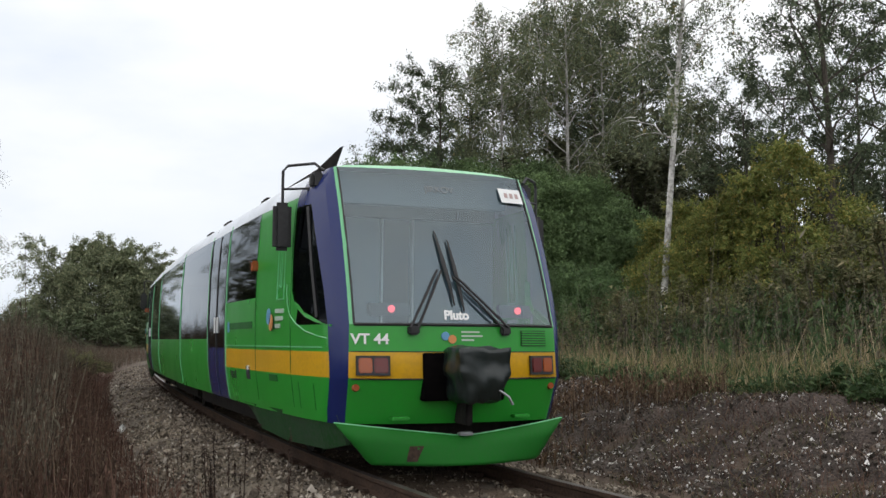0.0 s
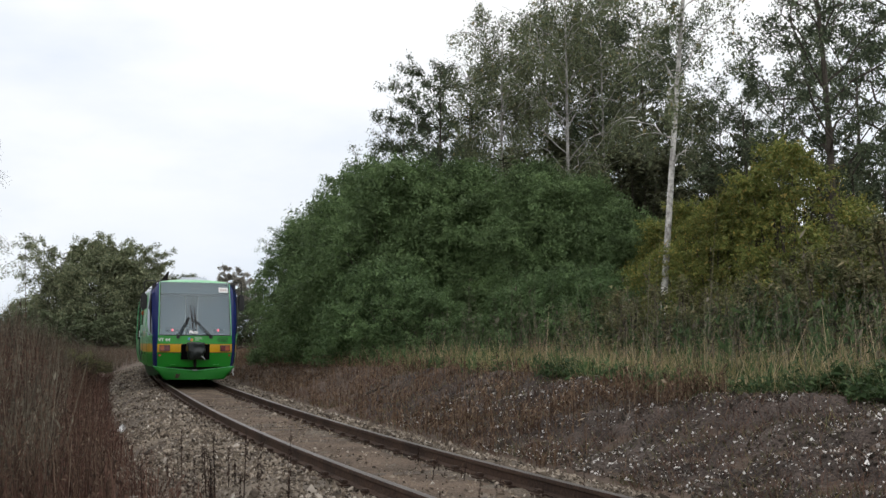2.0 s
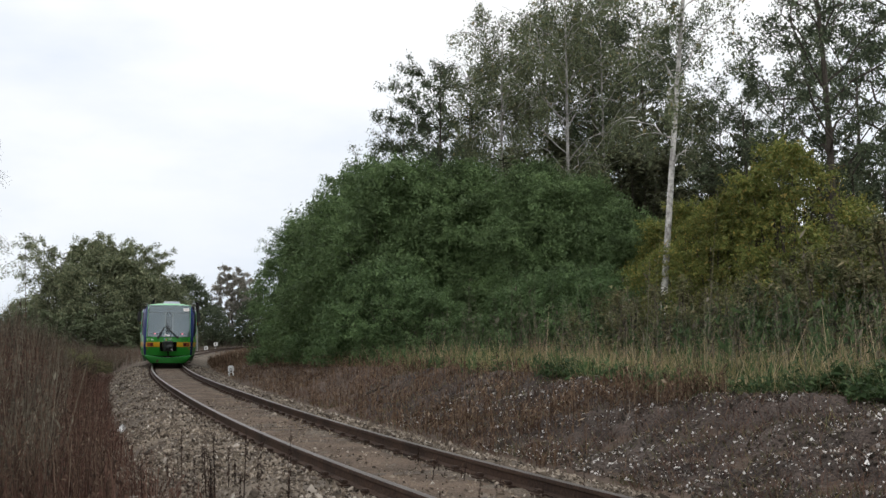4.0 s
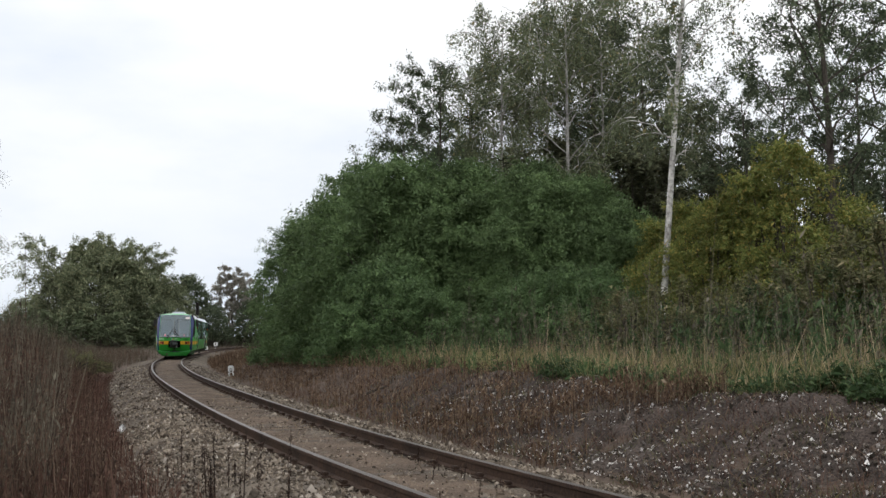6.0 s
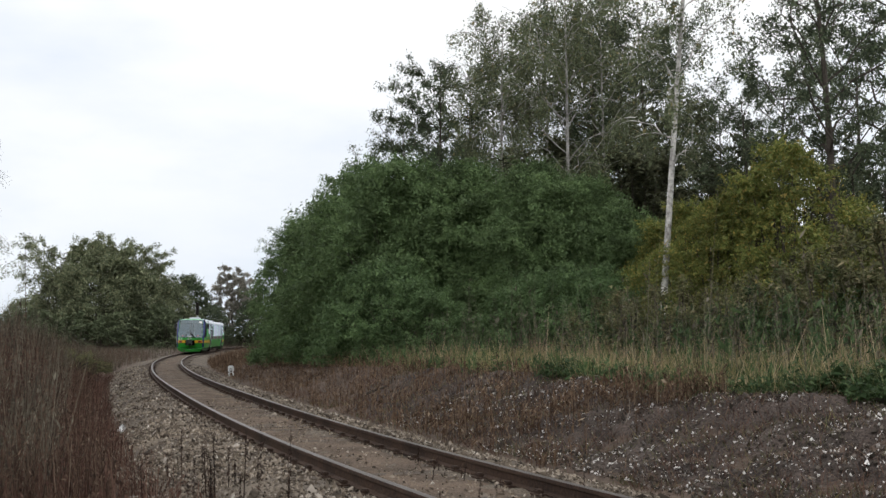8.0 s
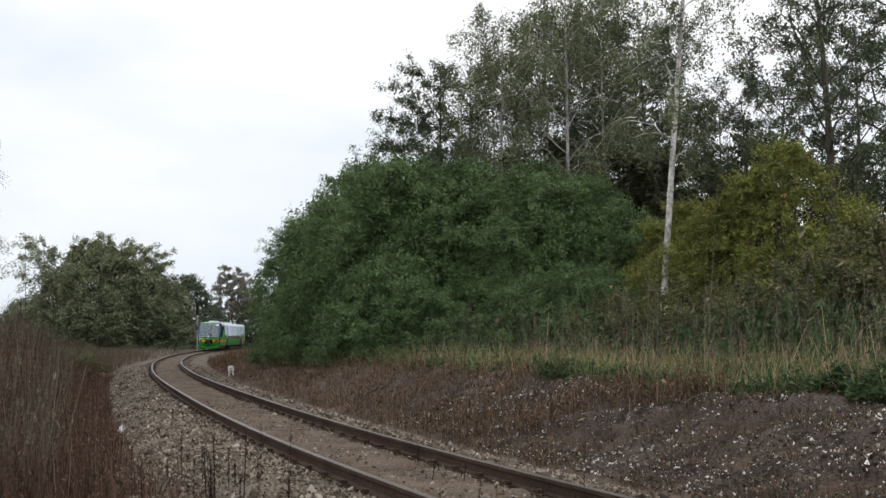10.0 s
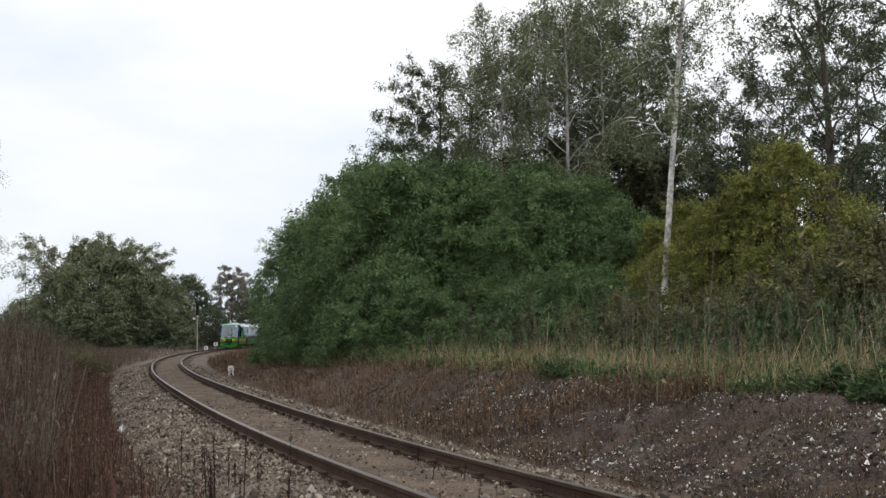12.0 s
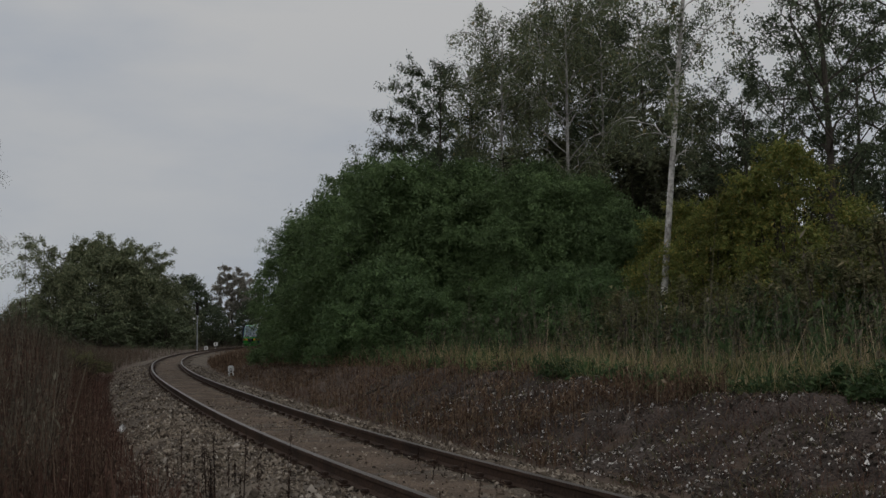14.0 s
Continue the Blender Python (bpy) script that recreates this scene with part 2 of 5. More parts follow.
    "metal": mottled("galvanised_steel", (0.22, 0.23, 0.24), (0.4, 0.41, 0.42), 2, 20, 0.5, 0.6, 0.1),
    "logo_blue": paint("pale_blue_sticker", (0.12, 0.3, 0.5), 0.4, 0.05),
    "logo_orange": paint("orange_sticker", (0.6, 0.25, 0.08), 0.4, 0.05),
    "soft_white": paint("pale_print", (0.4, 0.5, 0.42), 0.4, 0.05),
}


def glow(name, col, strength):
    m, n, l, b = material(name, 0.3)
    b.inputs["Base Color"].default_value = (*col, 1)
    b.inputs["Emission Color"].default_value = (*col, 1)
    b.inputs["Emission Strength"].default_value = strength
    return m


M["tail_glow"] = glow("lit_tail_light", (1.0, 0.12, 0.14), 1.6)


# ---------------------------------------------------------------- mesh helpers
def mesh_obj(name, verts, faces, mat, parent=None, label="", smooth=False):
    me = bpy.data.meshes.new(name)
    me.from_pydata([tuple(v) for v in verts], [], [tuple(f) for f in faces])
    mats = mat if isinstance(mat, (list, tuple)) else [mat]
    for k in mats:
        me.materials.append(k)
    if smooth:
        me.shade_smooth()
    ob = new(name, me)
    if parent:
        ob.parent = parent
    if label:
        tagged(ob, label)
    return ob


def quads_obj(name, verts, quads, mat, parent=None, label="", mat_ids=None, smooth=False):
    """A mesh from numpy arrays of vertices (n, 3) and quads (m, 4)."""
    verts, quads = np.asarray(verts, np.float32), np.asarray(quads, np.int32)
    me = bpy.data.meshes.new(name)
    me.vertices.add(len(verts))
    me.vertices.foreach_set("co", verts.ravel())
    me.loops.add(quads.size)
    me.loops.foreach_set("vertex_index", quads.ravel())
    me.polygons.add(len(quads))
    k = quads.shape[1]
    me.polygons.foreach_set("loop_start", np.arange(0, quads.size, k, dtype=np.int32))
    me.polygons.foreach_set("loop_total", np.full(len(quads), k, np.int32))
    mats = mat if isinstance(mat, (list, tuple)) else [mat]
    for k in mats:
        me.materials.append(k)
    if mat_ids is not None:
        me.polygons.foreach_set("material_index", np.asarray(mat_ids, np.int32))
    me.polygons.foreach_set("use_smooth", np.full(len(quads), smooth))
    me.update(calc_edges=True)
    ob = new(name, me)
    if parent:
        ob.parent = parent
    if label:
        tagged(ob, label)
    return ob


def part(name, bm, mat, parent, label="", smooth=False):
    me = bpy.data.meshes.new(name)
    bm.to_mesh(me)
    bm.free()
    me.materials.append(mat)
    if smooth:
        me.shade_smooth()
    ob = new(name, me)
    ob.parent = parent
    if label:
        tagged(ob, label)
    return ob


def box_bm(x0, x1, y0, y1, z0, z1, bevel=0.0, bm=None):
    own = bm or bmesh.new()
    m = Matrix.Translation(((x0 + x1) / 2, (y0 + y1) / 2, (z0 + z1) / 2)) @ Matrix.Diagonal((x1 - x0, y1 - y0, z1 - z0, 1))
    r = bmesh.ops.create_cube(own, size=1, matrix=m)
    if bevel:
        es = {e for v in r["verts"] for e in v.link_edges}
        bmesh.ops.bevel(own, geom=list(es), offset=bevel, segments=2, affect="EDGES")
    return own


def tube(points, radii, sides=6):
    """Vertices and quads of a tapering tube through the points."""
    pts = np.asarray(points, float)
    radii = np.broadcast_to(np.asarray(radii, float), (len(pts),))
    d = np.gradient(pts, axis=0)
    d /= np.linalg.norm(d, axis=1)[:, None] + 1e-9
    ref = np.where(np.abs(d[:, 2:3]) > 0.9, np.array([[1.0, 0, 0]]), np.array([[0, 0, 1.0]]))
    a = np.cross(d, ref)
    a /= np.linalg.norm(a, axis=1)[:, None] + 1e-9
    b = np.cross(d, a)
    ang = np.arange(sides) * 2 * math.pi / sides
    v = pts[:, None] + radii[:, None, None] * (np.cos(ang)[None, :, None] * a[:, None] + np.sin(ang)[None, :, None] * b[:, None])
    q = []
    for i in range(len(pts) - 1):
        for j in range(sides):
            k = (j + 1) % sides
            q.append((i * sides + j, i * sides + k, (i + 1) * sides + k, (i + 1) * sides + j))
    return v.reshape(-1, 3), np.array(q, int).reshape(-1, 4)


def merged(chunks):
    vs, qs, n = [], [], 0
    for v, q in chunks:
        vs.append(v)
        qs.append(np.asarray(q) + n)
        n += len(v)
    return np.concatenate(vs), np.concatenate(qs)


def leaf_quads(centres, length, width, rng, droop=0.0, spread=0.35):
    """A rhombic leaf at every centre, turned at random."""
    n = len(centres)
    d = rng.normal(size=(n, 3))
    d[:, 2] -= droop
    d /= np.linalg.norm(d, axis=1)[:, None] + 1e-9
    s = np.cross(d, rng.normal(size=(n, 3)))
    s /= np.linalg.norm(s, axis=1)[:, None] + 1e-9
    k = np.exp(rng.normal(size=(n, 1)) * spread)
    a, b = d * length * k * 0.5, s * width * k * 0.5
    v = np.stack([centres - a, centres + b, centres + a, centres - b], 1).reshape(-1, 3)
    return v, np.arange(n * 4).reshape(n, 4)


def leaf_tris(centres, length, width, rng, droop=0.0, spread=0.35, level=1.0):
    """A pointed leaf of one triangle at every centre."""
    n = len(centres)
    d = rng.normal(size=(n, 3))
    d[:, 2] -= droop
    d[:, 2] *= level
    d /= np.linalg.norm(d, axis=1)[:, None] + 1e-9
    s = np.cross(d, rng.normal(size=(n, 3)) * np.array([level, level, 1.0]))
    s /= np.linalg.norm(s, axis=1)[:, None] + 1e-9
    k = np.exp(rng.normal(size=(n, 1)) * spread)
    a, b = d * length * k * 0.5, s * width * k * 0.5
    v = np.stack([centres - a - b, centres - a * 0.6 + b, centres + a], 1).reshape(-1, 3)
    return v, np.arange(n * 3).reshape(n, 3)


def blades(base, height, width, lean, rng, tip=0.25):
    """A tapered upright blade from every base point."""
    n = len(base)
    h = np.broadcast_to(np.asarray(height, float), (n,)) * np.exp(rng.normal(size=n) * 0.28)
    ang = rng.uniform(0, 2 * math.pi, n)
    side = np.stack([np.cos(ang), np.sin(ang), 0 * ang], 1) * width * 0.5
    off = rng.normal(size=(n, 2)) * lean * h[:, None]
    top = base + np.stack([off[:, 0], off[:, 1], h], 1)
    v = np.stack([base - side, base + side, top + side * tip, top - side * tip], 1).reshape(-1, 3)
    return v, np.arange(n * 4).reshape(n, 4)


# ---------------------------------------------------------------- the line of the track
KNOT_S = np.array([-60.0, 0.0, 12.73, 25.45, 38.18, 50.91, 66.82, 85.91, 111.36, 159.09, 260.0])
KNOT_K = np.array([-0.2, -0.9424, -0.7558, -0.0943, -0.2619, -0.2354, -0.2718, -0.2057, -0.2629, -0.4572, -0.4572]) / 100
CANT = 0.0316
DS = 0.5
TS = np.arange(0, 230, DS)
_k = np.interp(TS, KNOT_S, KNOT_K)
TH = 0.4963 + np.cumsum(_k) * DS
TX = 4.4379 + np.cumsum(-np.sin(TH)) * DS
TY = 0.8911 + np.cumsum(np.cos(TH)) * DS
# straight run behind the viewpoint
_back = np.arange(-40, 0, DS)
TX = np.concatenate([4.4379 + math.sin(0.4963) * -_back, TX])
TY = np.concatenate([0.8911 + math.cos(0.4963) * _back, TY])
TH = np.concatenate([np.full(len(_back), 0.4963), TH])
TS = np.concatenate([_back, TS])


def on_track(s, u=0.0, z=0.0):
    """World place at distance s along the line and u to the right of it."""
    h = np.interp(s, TS, TH)
    return Vector((float(np.interp(s, TS, TX) + np.cos(h) * u), float(np.interp(s, TS, TY) + np.sin(h) * u), z))


def su(px, py):
    """Distance along the line and offset to its right, for arrays of places."""
    px, py = np.atleast_1d(px).astype(float), np.atleast_1d(py).astype(float)
    s_all, u_all = np.empty(len(px)), np.empty(len(px))
    tx, ty, th, ts = TX[::2], TY[::2], TH[::2], TS[::2]
    for i in range(0, len(px), 20000):
        dx, dy = px[i:i + 20000, None] - tx[None], py[i:i + 20000, None] - ty[None]
        j = np.argmin(dx * dx + dy * dy, 1)
        r = np.arange(len(j))
        dxj, dyj = dx[r, j], dy[r, j]
        s_all[i:i + 20000] = ts[j] - np.sin(th[j]) * dxj + np.cos(th[j]) * dyj
        u_all[i:i + 20000] = np.cos(th[j]) * dxj + np.sin(th[j]) * dyj
        far = dxj * dxj + dyj * dyj > 400
        u_all[i:i + 20000][far] = (np.sign(u_all[i:i + 20000]) * np.hypot(dxj, dyj))[far]
    return s_all, u_all


def smooth(a, b, x):
    t = np.clip((x - a) / (b - a), 0, 1)
    return t * t * (3 - 2 * t)


def wobble(px, py, size, seed=0.0):
    """Cheap smooth unevenness between -1 and 1."""
    a, b = px / size + seed, py / size - seed * 1.7
    return (np.sin(a * 2.1 + 1.3 * np.sin(b * 1.7)) + np.sin(b * 2.6 + 1.1 * np.sin(a * 1.3 + 2)) + np.sin((a + b) * 1.9 + seed)) / 3


def ground_z(px, py):
    px, py = np.atleast_1d(px).astype(float), np.atleast_1d(py).astype(float)
    s, u = su(px, py)
    z = np.full(len(px), -0.26)
    left, right = u < 0, u >= 0
    a = -u
    rise = smooth(12, 26, s) * (1 - 0.85 * smooth(34, 66, s))
    zl = -0.24 - 0.22 * smooth(1.5, 2.7, a) + 0.12 * smooth(2.7, 4.5, a) + rise * (1.35 * smooth(2.7, 4.9, a) + 0.5 * smooth(5, 10, a)) + 0.3 * smooth(9, 30, a)
    near = 1 - smooth(26, 50, s)
    zr = -0.24 - 0.12 * smooth(1.4, 2.2, u) + 0.1 * smooth(2.2, 3.2, u) + (0.25 + 0.45 * near) * smooth(2.9, 5.0, u) + 0.9 * smooth(5, 28, u) * (0.3 + 0.7 * near)
    z = np.where(left, zl, zr)
    amt = smooth(2.4, 4.0, np.abs(u))
    z = z + amt * (0.09 * wobble(px, py, 2.1) + 0.05 * wobble(px, py, 0.7, 3.0)) + smooth(2.8, 3.6, u) * (1 - smooth(5.5, 8, u)) * (0.05 * wobble(px, py, 0.45, 1.0) + 0.08 * wobble(px, py, 1.1, 8.0))
    return z


# ---------------------------------------------------------------- ground and track
def build_ground():
    xs = np.concatenate([np.linspace(-900, -120, 14), np.linspace(-110, -34, 24), np.arange(-32, 24, 0.5), np.linspace(25, 110, 40), np.linspace(125, 900, 14)])
    ys = np.concatenate([np.linspace(-400, -40, 8), np.linspace(-34, -1, 20), np.arange(0, 46, 0.45), np.arange(46.6, 150, 0.9), np.linspace(152, 260, 30), np.linspace(280, 1500, 14)])
    gx, gy = np.meshgrid(xs, ys)
    z = ground_z(gx.ravel(), gy.ravel())
    _, u = su(gx.ravel(), gy.ravel())
    z = z - 0.05 * (np.abs(u) < 2.5)
    nx, ny = len(xs), len(ys)
    i, j = np.meshgrid(np.arange(nx - 1), np.arange(ny - 1))
    a = (j * nx + i).ravel()
    q = np.stack([a, a + 1, a + nx + 1, a + nx], 1)
    ob = quads_obj("ground", np.stack([gx.ravel(), gy.ravel(), z], 1), q, M["soil"], smooth=True)
    tagged(ob, "brown bare soil with dry litter beside the railway line", "ground", kind="structure")
    return ob


def sweep(profile, s0, s1, step):
    """Sweep a profile of (u, z) along the line."""
    s = np.arange(s0, s1 + step, step)
    h, x, y = np.interp(s, TS, TH), np.interp(s, TS, TX), np.interp(s, TS, TY)
    p = np.asarray(profile, float)
    v = np.stack([x[:, None] + np.cos(h)[:, None] * p[None, :, 0], y[:, None] + np.sin(h)[:, None] * p[None, :, 0],
                  np.broadcast_to(p[None, :, 1], (len(s), len(p)))], 2)
    n = len(p)
    i, j = np.meshgrid(np.arange(n - 1), np.arange(len(s) - 1))
    a = (j * n + i).ravel()
    return v.reshape(-1, 3), np.stack([a, a + 1, a + n + 1, a + n], 1)


def build_track():
    u = np.concatenate([np.arange(-2.9, -1.0, 0.12), np.arange(-1.0, 1.3, 0.2), np.arange(1.3, 2.6, 0.12)])
    zz = -0.172 + CANT * (0.75 - np.clip(u, -1.3, 1.3)) / 1.5
    zz = zz + np.where(u < 0, -0.29 * smooth(1.45, 2.75, -u), -0.17 * smooth(1.4, 2.3, u)) - 0.12 * smooth(2.5, 2.9, -u) - 0.12 * smooth(2.25, 2.6, u)
    v, q = sweep(np.stack([u, zz], 1), -12, 190, 0.2)
    rng = np.random.default_rng(3)
    v[:, 2] += rng.normal(size=len(v)) * 0.014 + 0.02 * wobble(v[:, 0], v[:, 1], 0.8)
    ob = quads_obj("ballast_bed", v, q, M["ballast"], smooth=True)
    tagged(ob, "pale grey and tan crushed stone ballast under the track", "ballast", kind="structure")
    u = np.linspace(-0.69, 0.69, 15)
    v, q = sweep(np.stack([u, -0.151 + CANT * (0.75 - u) / 1.5 - 0.035 * smooth(0.42, 0.69, np.abs(u))], 1), -12, 190, 0.15)
    v[:, 2] += rng.normal(size=len(v)) * 0.006 + 0.016 * wobble(v[:, 0], v[:, 1], 0.9, 2.0)
    tagged(quads_obj("bed_soil", v, q, M["bed_soil"], smooth=True), "brown dirt silted between the rails", "soil", kind="structure")
    # flat-bottomed rails: foot, web, head
    half = [(-0.036, 0.0), (-0.036, -0.035), (-0.010, -0.05), (-0.010, -0.125), (-0.068, -0.14), (-0.068, -0.155)]
    prof = half[::-1] + [(0.0, 0.003)] + [(-a, b) for a, b in half]
    for side, lift in ((-0.75, CANT), (0.75, 0.0)):
        pr = [(a + side, b + lift) for a, b in prof]
        v, q = sweep(pr, -10, 190, 0.5)
        ids = np.tile(np.array([0, 0, 0, 0, 0, 1, 1, 0, 0, 0, 0, 0]), len(q) // 12)
        rail = quads_obj("rail", v, q, [M["rail"], M["rail_top"]], mat_ids=ids)
        tagged(rail, "rusty steel rail with a worn bright head on old sleepers", "rail", group="rails of the track", kind="structure")


def build_sleepers():
    bm = box_bm(-1.28, 1.28, -0.125, 0.125, -0.14, 0.0, 0.018)
    me = bpy.data.meshes.new("sleeper")
    bm.to_mesh(me)
    bm.free()
    me.materials.append(M["sleeper"])
    # fastening: sole plate with two clips
    fb = box_bm(-0.17, 0.17, -0.08, 0.08, 0.0, 0.02, 0.004)
    for dx in (-0.11, 0.11):
        box_bm(dx - 0.035, dx + 0.035, -0.05, 0.05, 0.02, 0.06, 0.01, fb)
    fm = bpy.data.meshes.new("rail_fastening")
    fb.to_mesh(fm)
    fb.free()
    fm.materials.append(M["rail"])
    rng = random.Random(5)
    s = -2.0
    while s < 150:
        p = on_track(s, 0, -0.155 + CANT / 2 + rng.uniform(-0.006, 0.004))
        h = float(np.interp(s, TS, TH))
        ob = new("sleeper", me)
        ob.matrix_world = Matrix.Translation(p) @ Euler((0, math.atan2(CANT, 1.5), h + rng.uniform(-0.01, 0.01))).to_matrix().to_4x4()
        tagged(ob, "weathered railway sleeper half buried in dirty ballast", "sleeper", group="sleepers of the track")
        if s < 60:
            for side in (-0.75, 0.75):
                f = new("rail_fastening", fm)
                f.parent = ob
                f.location = (side, 0, -0.002)
        s += 0.65


# ---------------------------------------------------------------- the railcar
Z_RINGS = [0.50, 0.62, 0.915, 0.93, 1.173, 1.30, 1.432, 1.62, 1.77, 2.2, 2.65, 2.76, 2.86, 2.96, 3.035]
END_LEN, MID_LEN, GAP = 9.62, 5.20, 0.06


def half_width(z):
    return float(np.interp(z, [0.40, 0.62, 0.93, 1.5, 2.2, 2.65, 2.76, 2.86, 2.96, 3.035, 3.08, 3.13], [1.33, 1.385, 1.43, 1.45, 1.435, 1.405, 1.385, 1.345, 1.27, 1.17, 0.95, 0.55]))


def side_x(y, z):
    """Half width of an end section: it narrows towards the nose."""
    return half_width(z) * float(np.interp(y, [0.2, 0.5, 0.9, 1.4, 2.2, 3.2, 4.4], [1.17, 1.235, 1.305, 1.36, 1.41, 1.44, 1.45])) / 1.45


def nose_y(z):
    return float(np.interp(z, [0.4, 0.93, 1.43, 1.8, 2.2, 2.65, 3.035, 3.08, 3.13], [0.15, -0.07, -0.03, 0.11, 0.29, 0.53, 0.77, 0.86, 1.1]))


def sweep_back(z):
    """How far the edge of the face lies behind its middle."""
    return float(np.interp(z, [0.9, 1.43, 3.035], [0.205, 0.2, 0.15]))


def front_half(z):
    """Half the width of the flat of the face, between the corner pillars."""
    return float(np.interp(z, [0.4, 0.95, 1.5, 2.2, 3.035, 3.08, 3.13], [1.05, 1.08, 1.065, 1.055, 1.04, 0.88, 0.5]))


SIDE_Y = [0.95, 1.33, 2.87, 4.8, 6.3, 9.3]


def plan(z, length):
    """Left half of the outline at height z, from the middle of the face to the far end."""
    f, y0, b = front_half(z), nose_y(z), sweep_back(z)
    e = y0 + b
    pts = [(0, y0), (-f * 0.35, y0 + 0.08 * b), (-f * 0.7, y0 + 0.4 * b), (-f * 0.965, y0 + 0.88 * b), (-f, e)]
    y1 = e + 0.38
    s1 = side_x(y1, z)
    out = e + 0.21 + 0.07 * max(0.0, z - 1.8)
    pts += [(-(f + (s1 - f) * 0.42), e + 0.06), (-(f + (s1 - f) * 0.86), out), (-s1, y1)]
    ys = [max(y, e + 0.44) for y in SIDE_Y] + [length]
    for i in range(1, len(ys)):
        ys[i] = max(ys[i], ys[i - 1] + 0.01)
    return pts + [(-side_x(y, z), y) for y in ys]


def shell_colour(i, k):
    """Which skin a panel has: i is the ring, k the segment along the half outline."""
    z = (Z_RINGS[i] + Z_RINGS[i + 1]) / 2
    band = "yellow" if 0.93 < z < 1.173 else "green"
    if k in (0, 1, 2):                         # face
        if z > 1.432:
            return "windscreen"
        return "black" if 0.915 < z < 0.93 else band
    if k == 3:
        return "green_light" if z > 1.432 else band
    if k in (4, 5):
        return "blue"
    if z > 2.86:
        return "blue" if k < 8 else "roof"
    if z > 2.65:
        if k < 9 or z > 2.76:
            return "blue" if k < 9 else "roof"
    if k in (6, 7, 8):                           # beside the driver
        return "cab_glass" if z > 1.432 else band
    if k == 9:
        return band
    if k == 10:
        return "window" if z > 1.77 else band
    if k == 11:                                # door
        return "door_glass" if z > 1.173 else "blue"
    return "window" if z > 1.3 else "green"


def add_panel(store, key, quad):
    """Collects a panel, turned to face outwards."""
    a, b, c = Vector(quad[0]), Vector(quad[1]), Vector(quad[2])
    d = Vector(quad[3])
    mid = (a + b + c + d) / 4
    out = mid - Vector((0, max(mid.y, 2.8), 1.6))
    if (c - a).cross(d - b).dot(out) < 0:
        quad = quad[::-1]
    store.setdefault(key, []).append(quad)


def shell_section(root, length, nosed):
    """Skin, glazing, floor and roof of one section."""
    rings = []
    for z in Z_RINGS:
        if nosed:
            half = [(x, y, z) for x, y in plan(z, length)]
        else:
            w = half_width(z)
            half = [(-w, y, z) for y in np.linspace(0, length, 6)]
        rings.append(half)
    store = {}
    for sx in (1, -1):
        for i in range(len(rings) - 1):
            for k in range(len(rings[0]) - 1):
                quad = [(sx * x, y, z) for x, y, z in (rings[i][k], rings[i][k + 1], rings[i + 1][k + 1], rings[i + 1][k])]
                if sx > 0:
                    quad = quad[::-1]
                if nosed:
                    c = shell_colour(i, k)
                    key = (c, (sx, k if c not in ("windscreen", "cab_glass") else 0)) if c in ("windscreen", "cab_glass", "window", "door_glass") else (c, 0)
                    if c == "windscreen":
                        key = (c, 0)
                else:
                    z = (Z_RINGS[i] + Z_RINGS[i + 1]) / 2
                    c = "roof" if z > 2.76 else ("window" if z > 1.3 else "green")
                    key = (c, (sx, k)) if c == "window" else (c, 0)
                add_panel(store, key, quad)
    # roof: crown rings, then a flat deck
    prev = rings[-1]
    for z in (3.08, 3.13):
        if nosed:
            cur = [(x, y, z) for x, y in plan(z, length)]
        else:
            cur = [(-half_width(z), y, z) for _, y, _ in prev]
        for sx in (1, -1):
            for k in range(len(cur) - 1):
                q = [(sx * x, y, zz) for x, y, zz in (prev[k], prev[k + 1], cur[k + 1], cur[k])]
                c = "roof" if (not nosed or k > 4) else "green_light"
                add_panel(store, (c, 0), q if sx < 0 else q[::-1])
        prev = cur
    for k in range(len(prev) - 1):
        add_panel(store, ("roof", 0), [prev[k], prev[k + 1], (-prev[k + 1][0], *prev[k + 1][1:]), (-prev[k][0], *prev[k][1:])])
    paints = {"green": "green", "yellow": "yellow", "blue": "blue", "roof": "roof", "green_light": "green_light", "black": "black"}
    body_v, body_f, ids, mats = [], [], [], []
    for (c, tag_), quads in store.items():
        if c in paints:
            if M[paints[c]] not in mats:
                mats.append(M[paints[c]])
            for q in quads:
                n = len(body_v)
                body_v += q
                body_f.append((n, n + 1, n + 2, n + 3))
                ids.append(mats.index(M[paints[c]]))
        else:
            names = {"windscreen": ("windscreen", "wind_glass", "large raked windscreen reflecting the sky"), "cab_glass": ("cab_side_window", "side_glass", "dark tinted cab side window"),
                     "window": ("side_window", "side_glass", "dark tinted passenger window"), "door_glass": ("door_leaf_glass", "side_glass", "dark glazed passenger door")}[c]
            bm = bmesh.new()
            for q in quads:
                bm.faces.new([bm.verts.new(p) for p in q])
            bmesh.ops.remove_doubles(bm, verts=bm.verts, dist=0.001)
            part(names[0], bm, M[names[1]], root, names[2], smooth=True)
    me = bpy.data.meshes.new("body")
    bm = bmesh.new()
    for q, i in zip(body_f, ids):
        f = bm.faces.new([bm.verts.new(body_v[k]) for k in q])
        f.material_index = i
        f.smooth = True
    bmesh.ops.remove_doubles(bm, verts=bm.verts, dist=0.001)
    bm.to_mesh(me)
    bm.free()
    for m in mats:
        me.materials.append(m)
    me.set_sharp_from_angle(angle=radians(28))
    ob = new("body", me)
    ob.parent = root
    tagged(ob, "glossy painted railcar body shell")
    # floor, underframe, ceiling lining
    y0 = 0.25 if nosed else 0.02
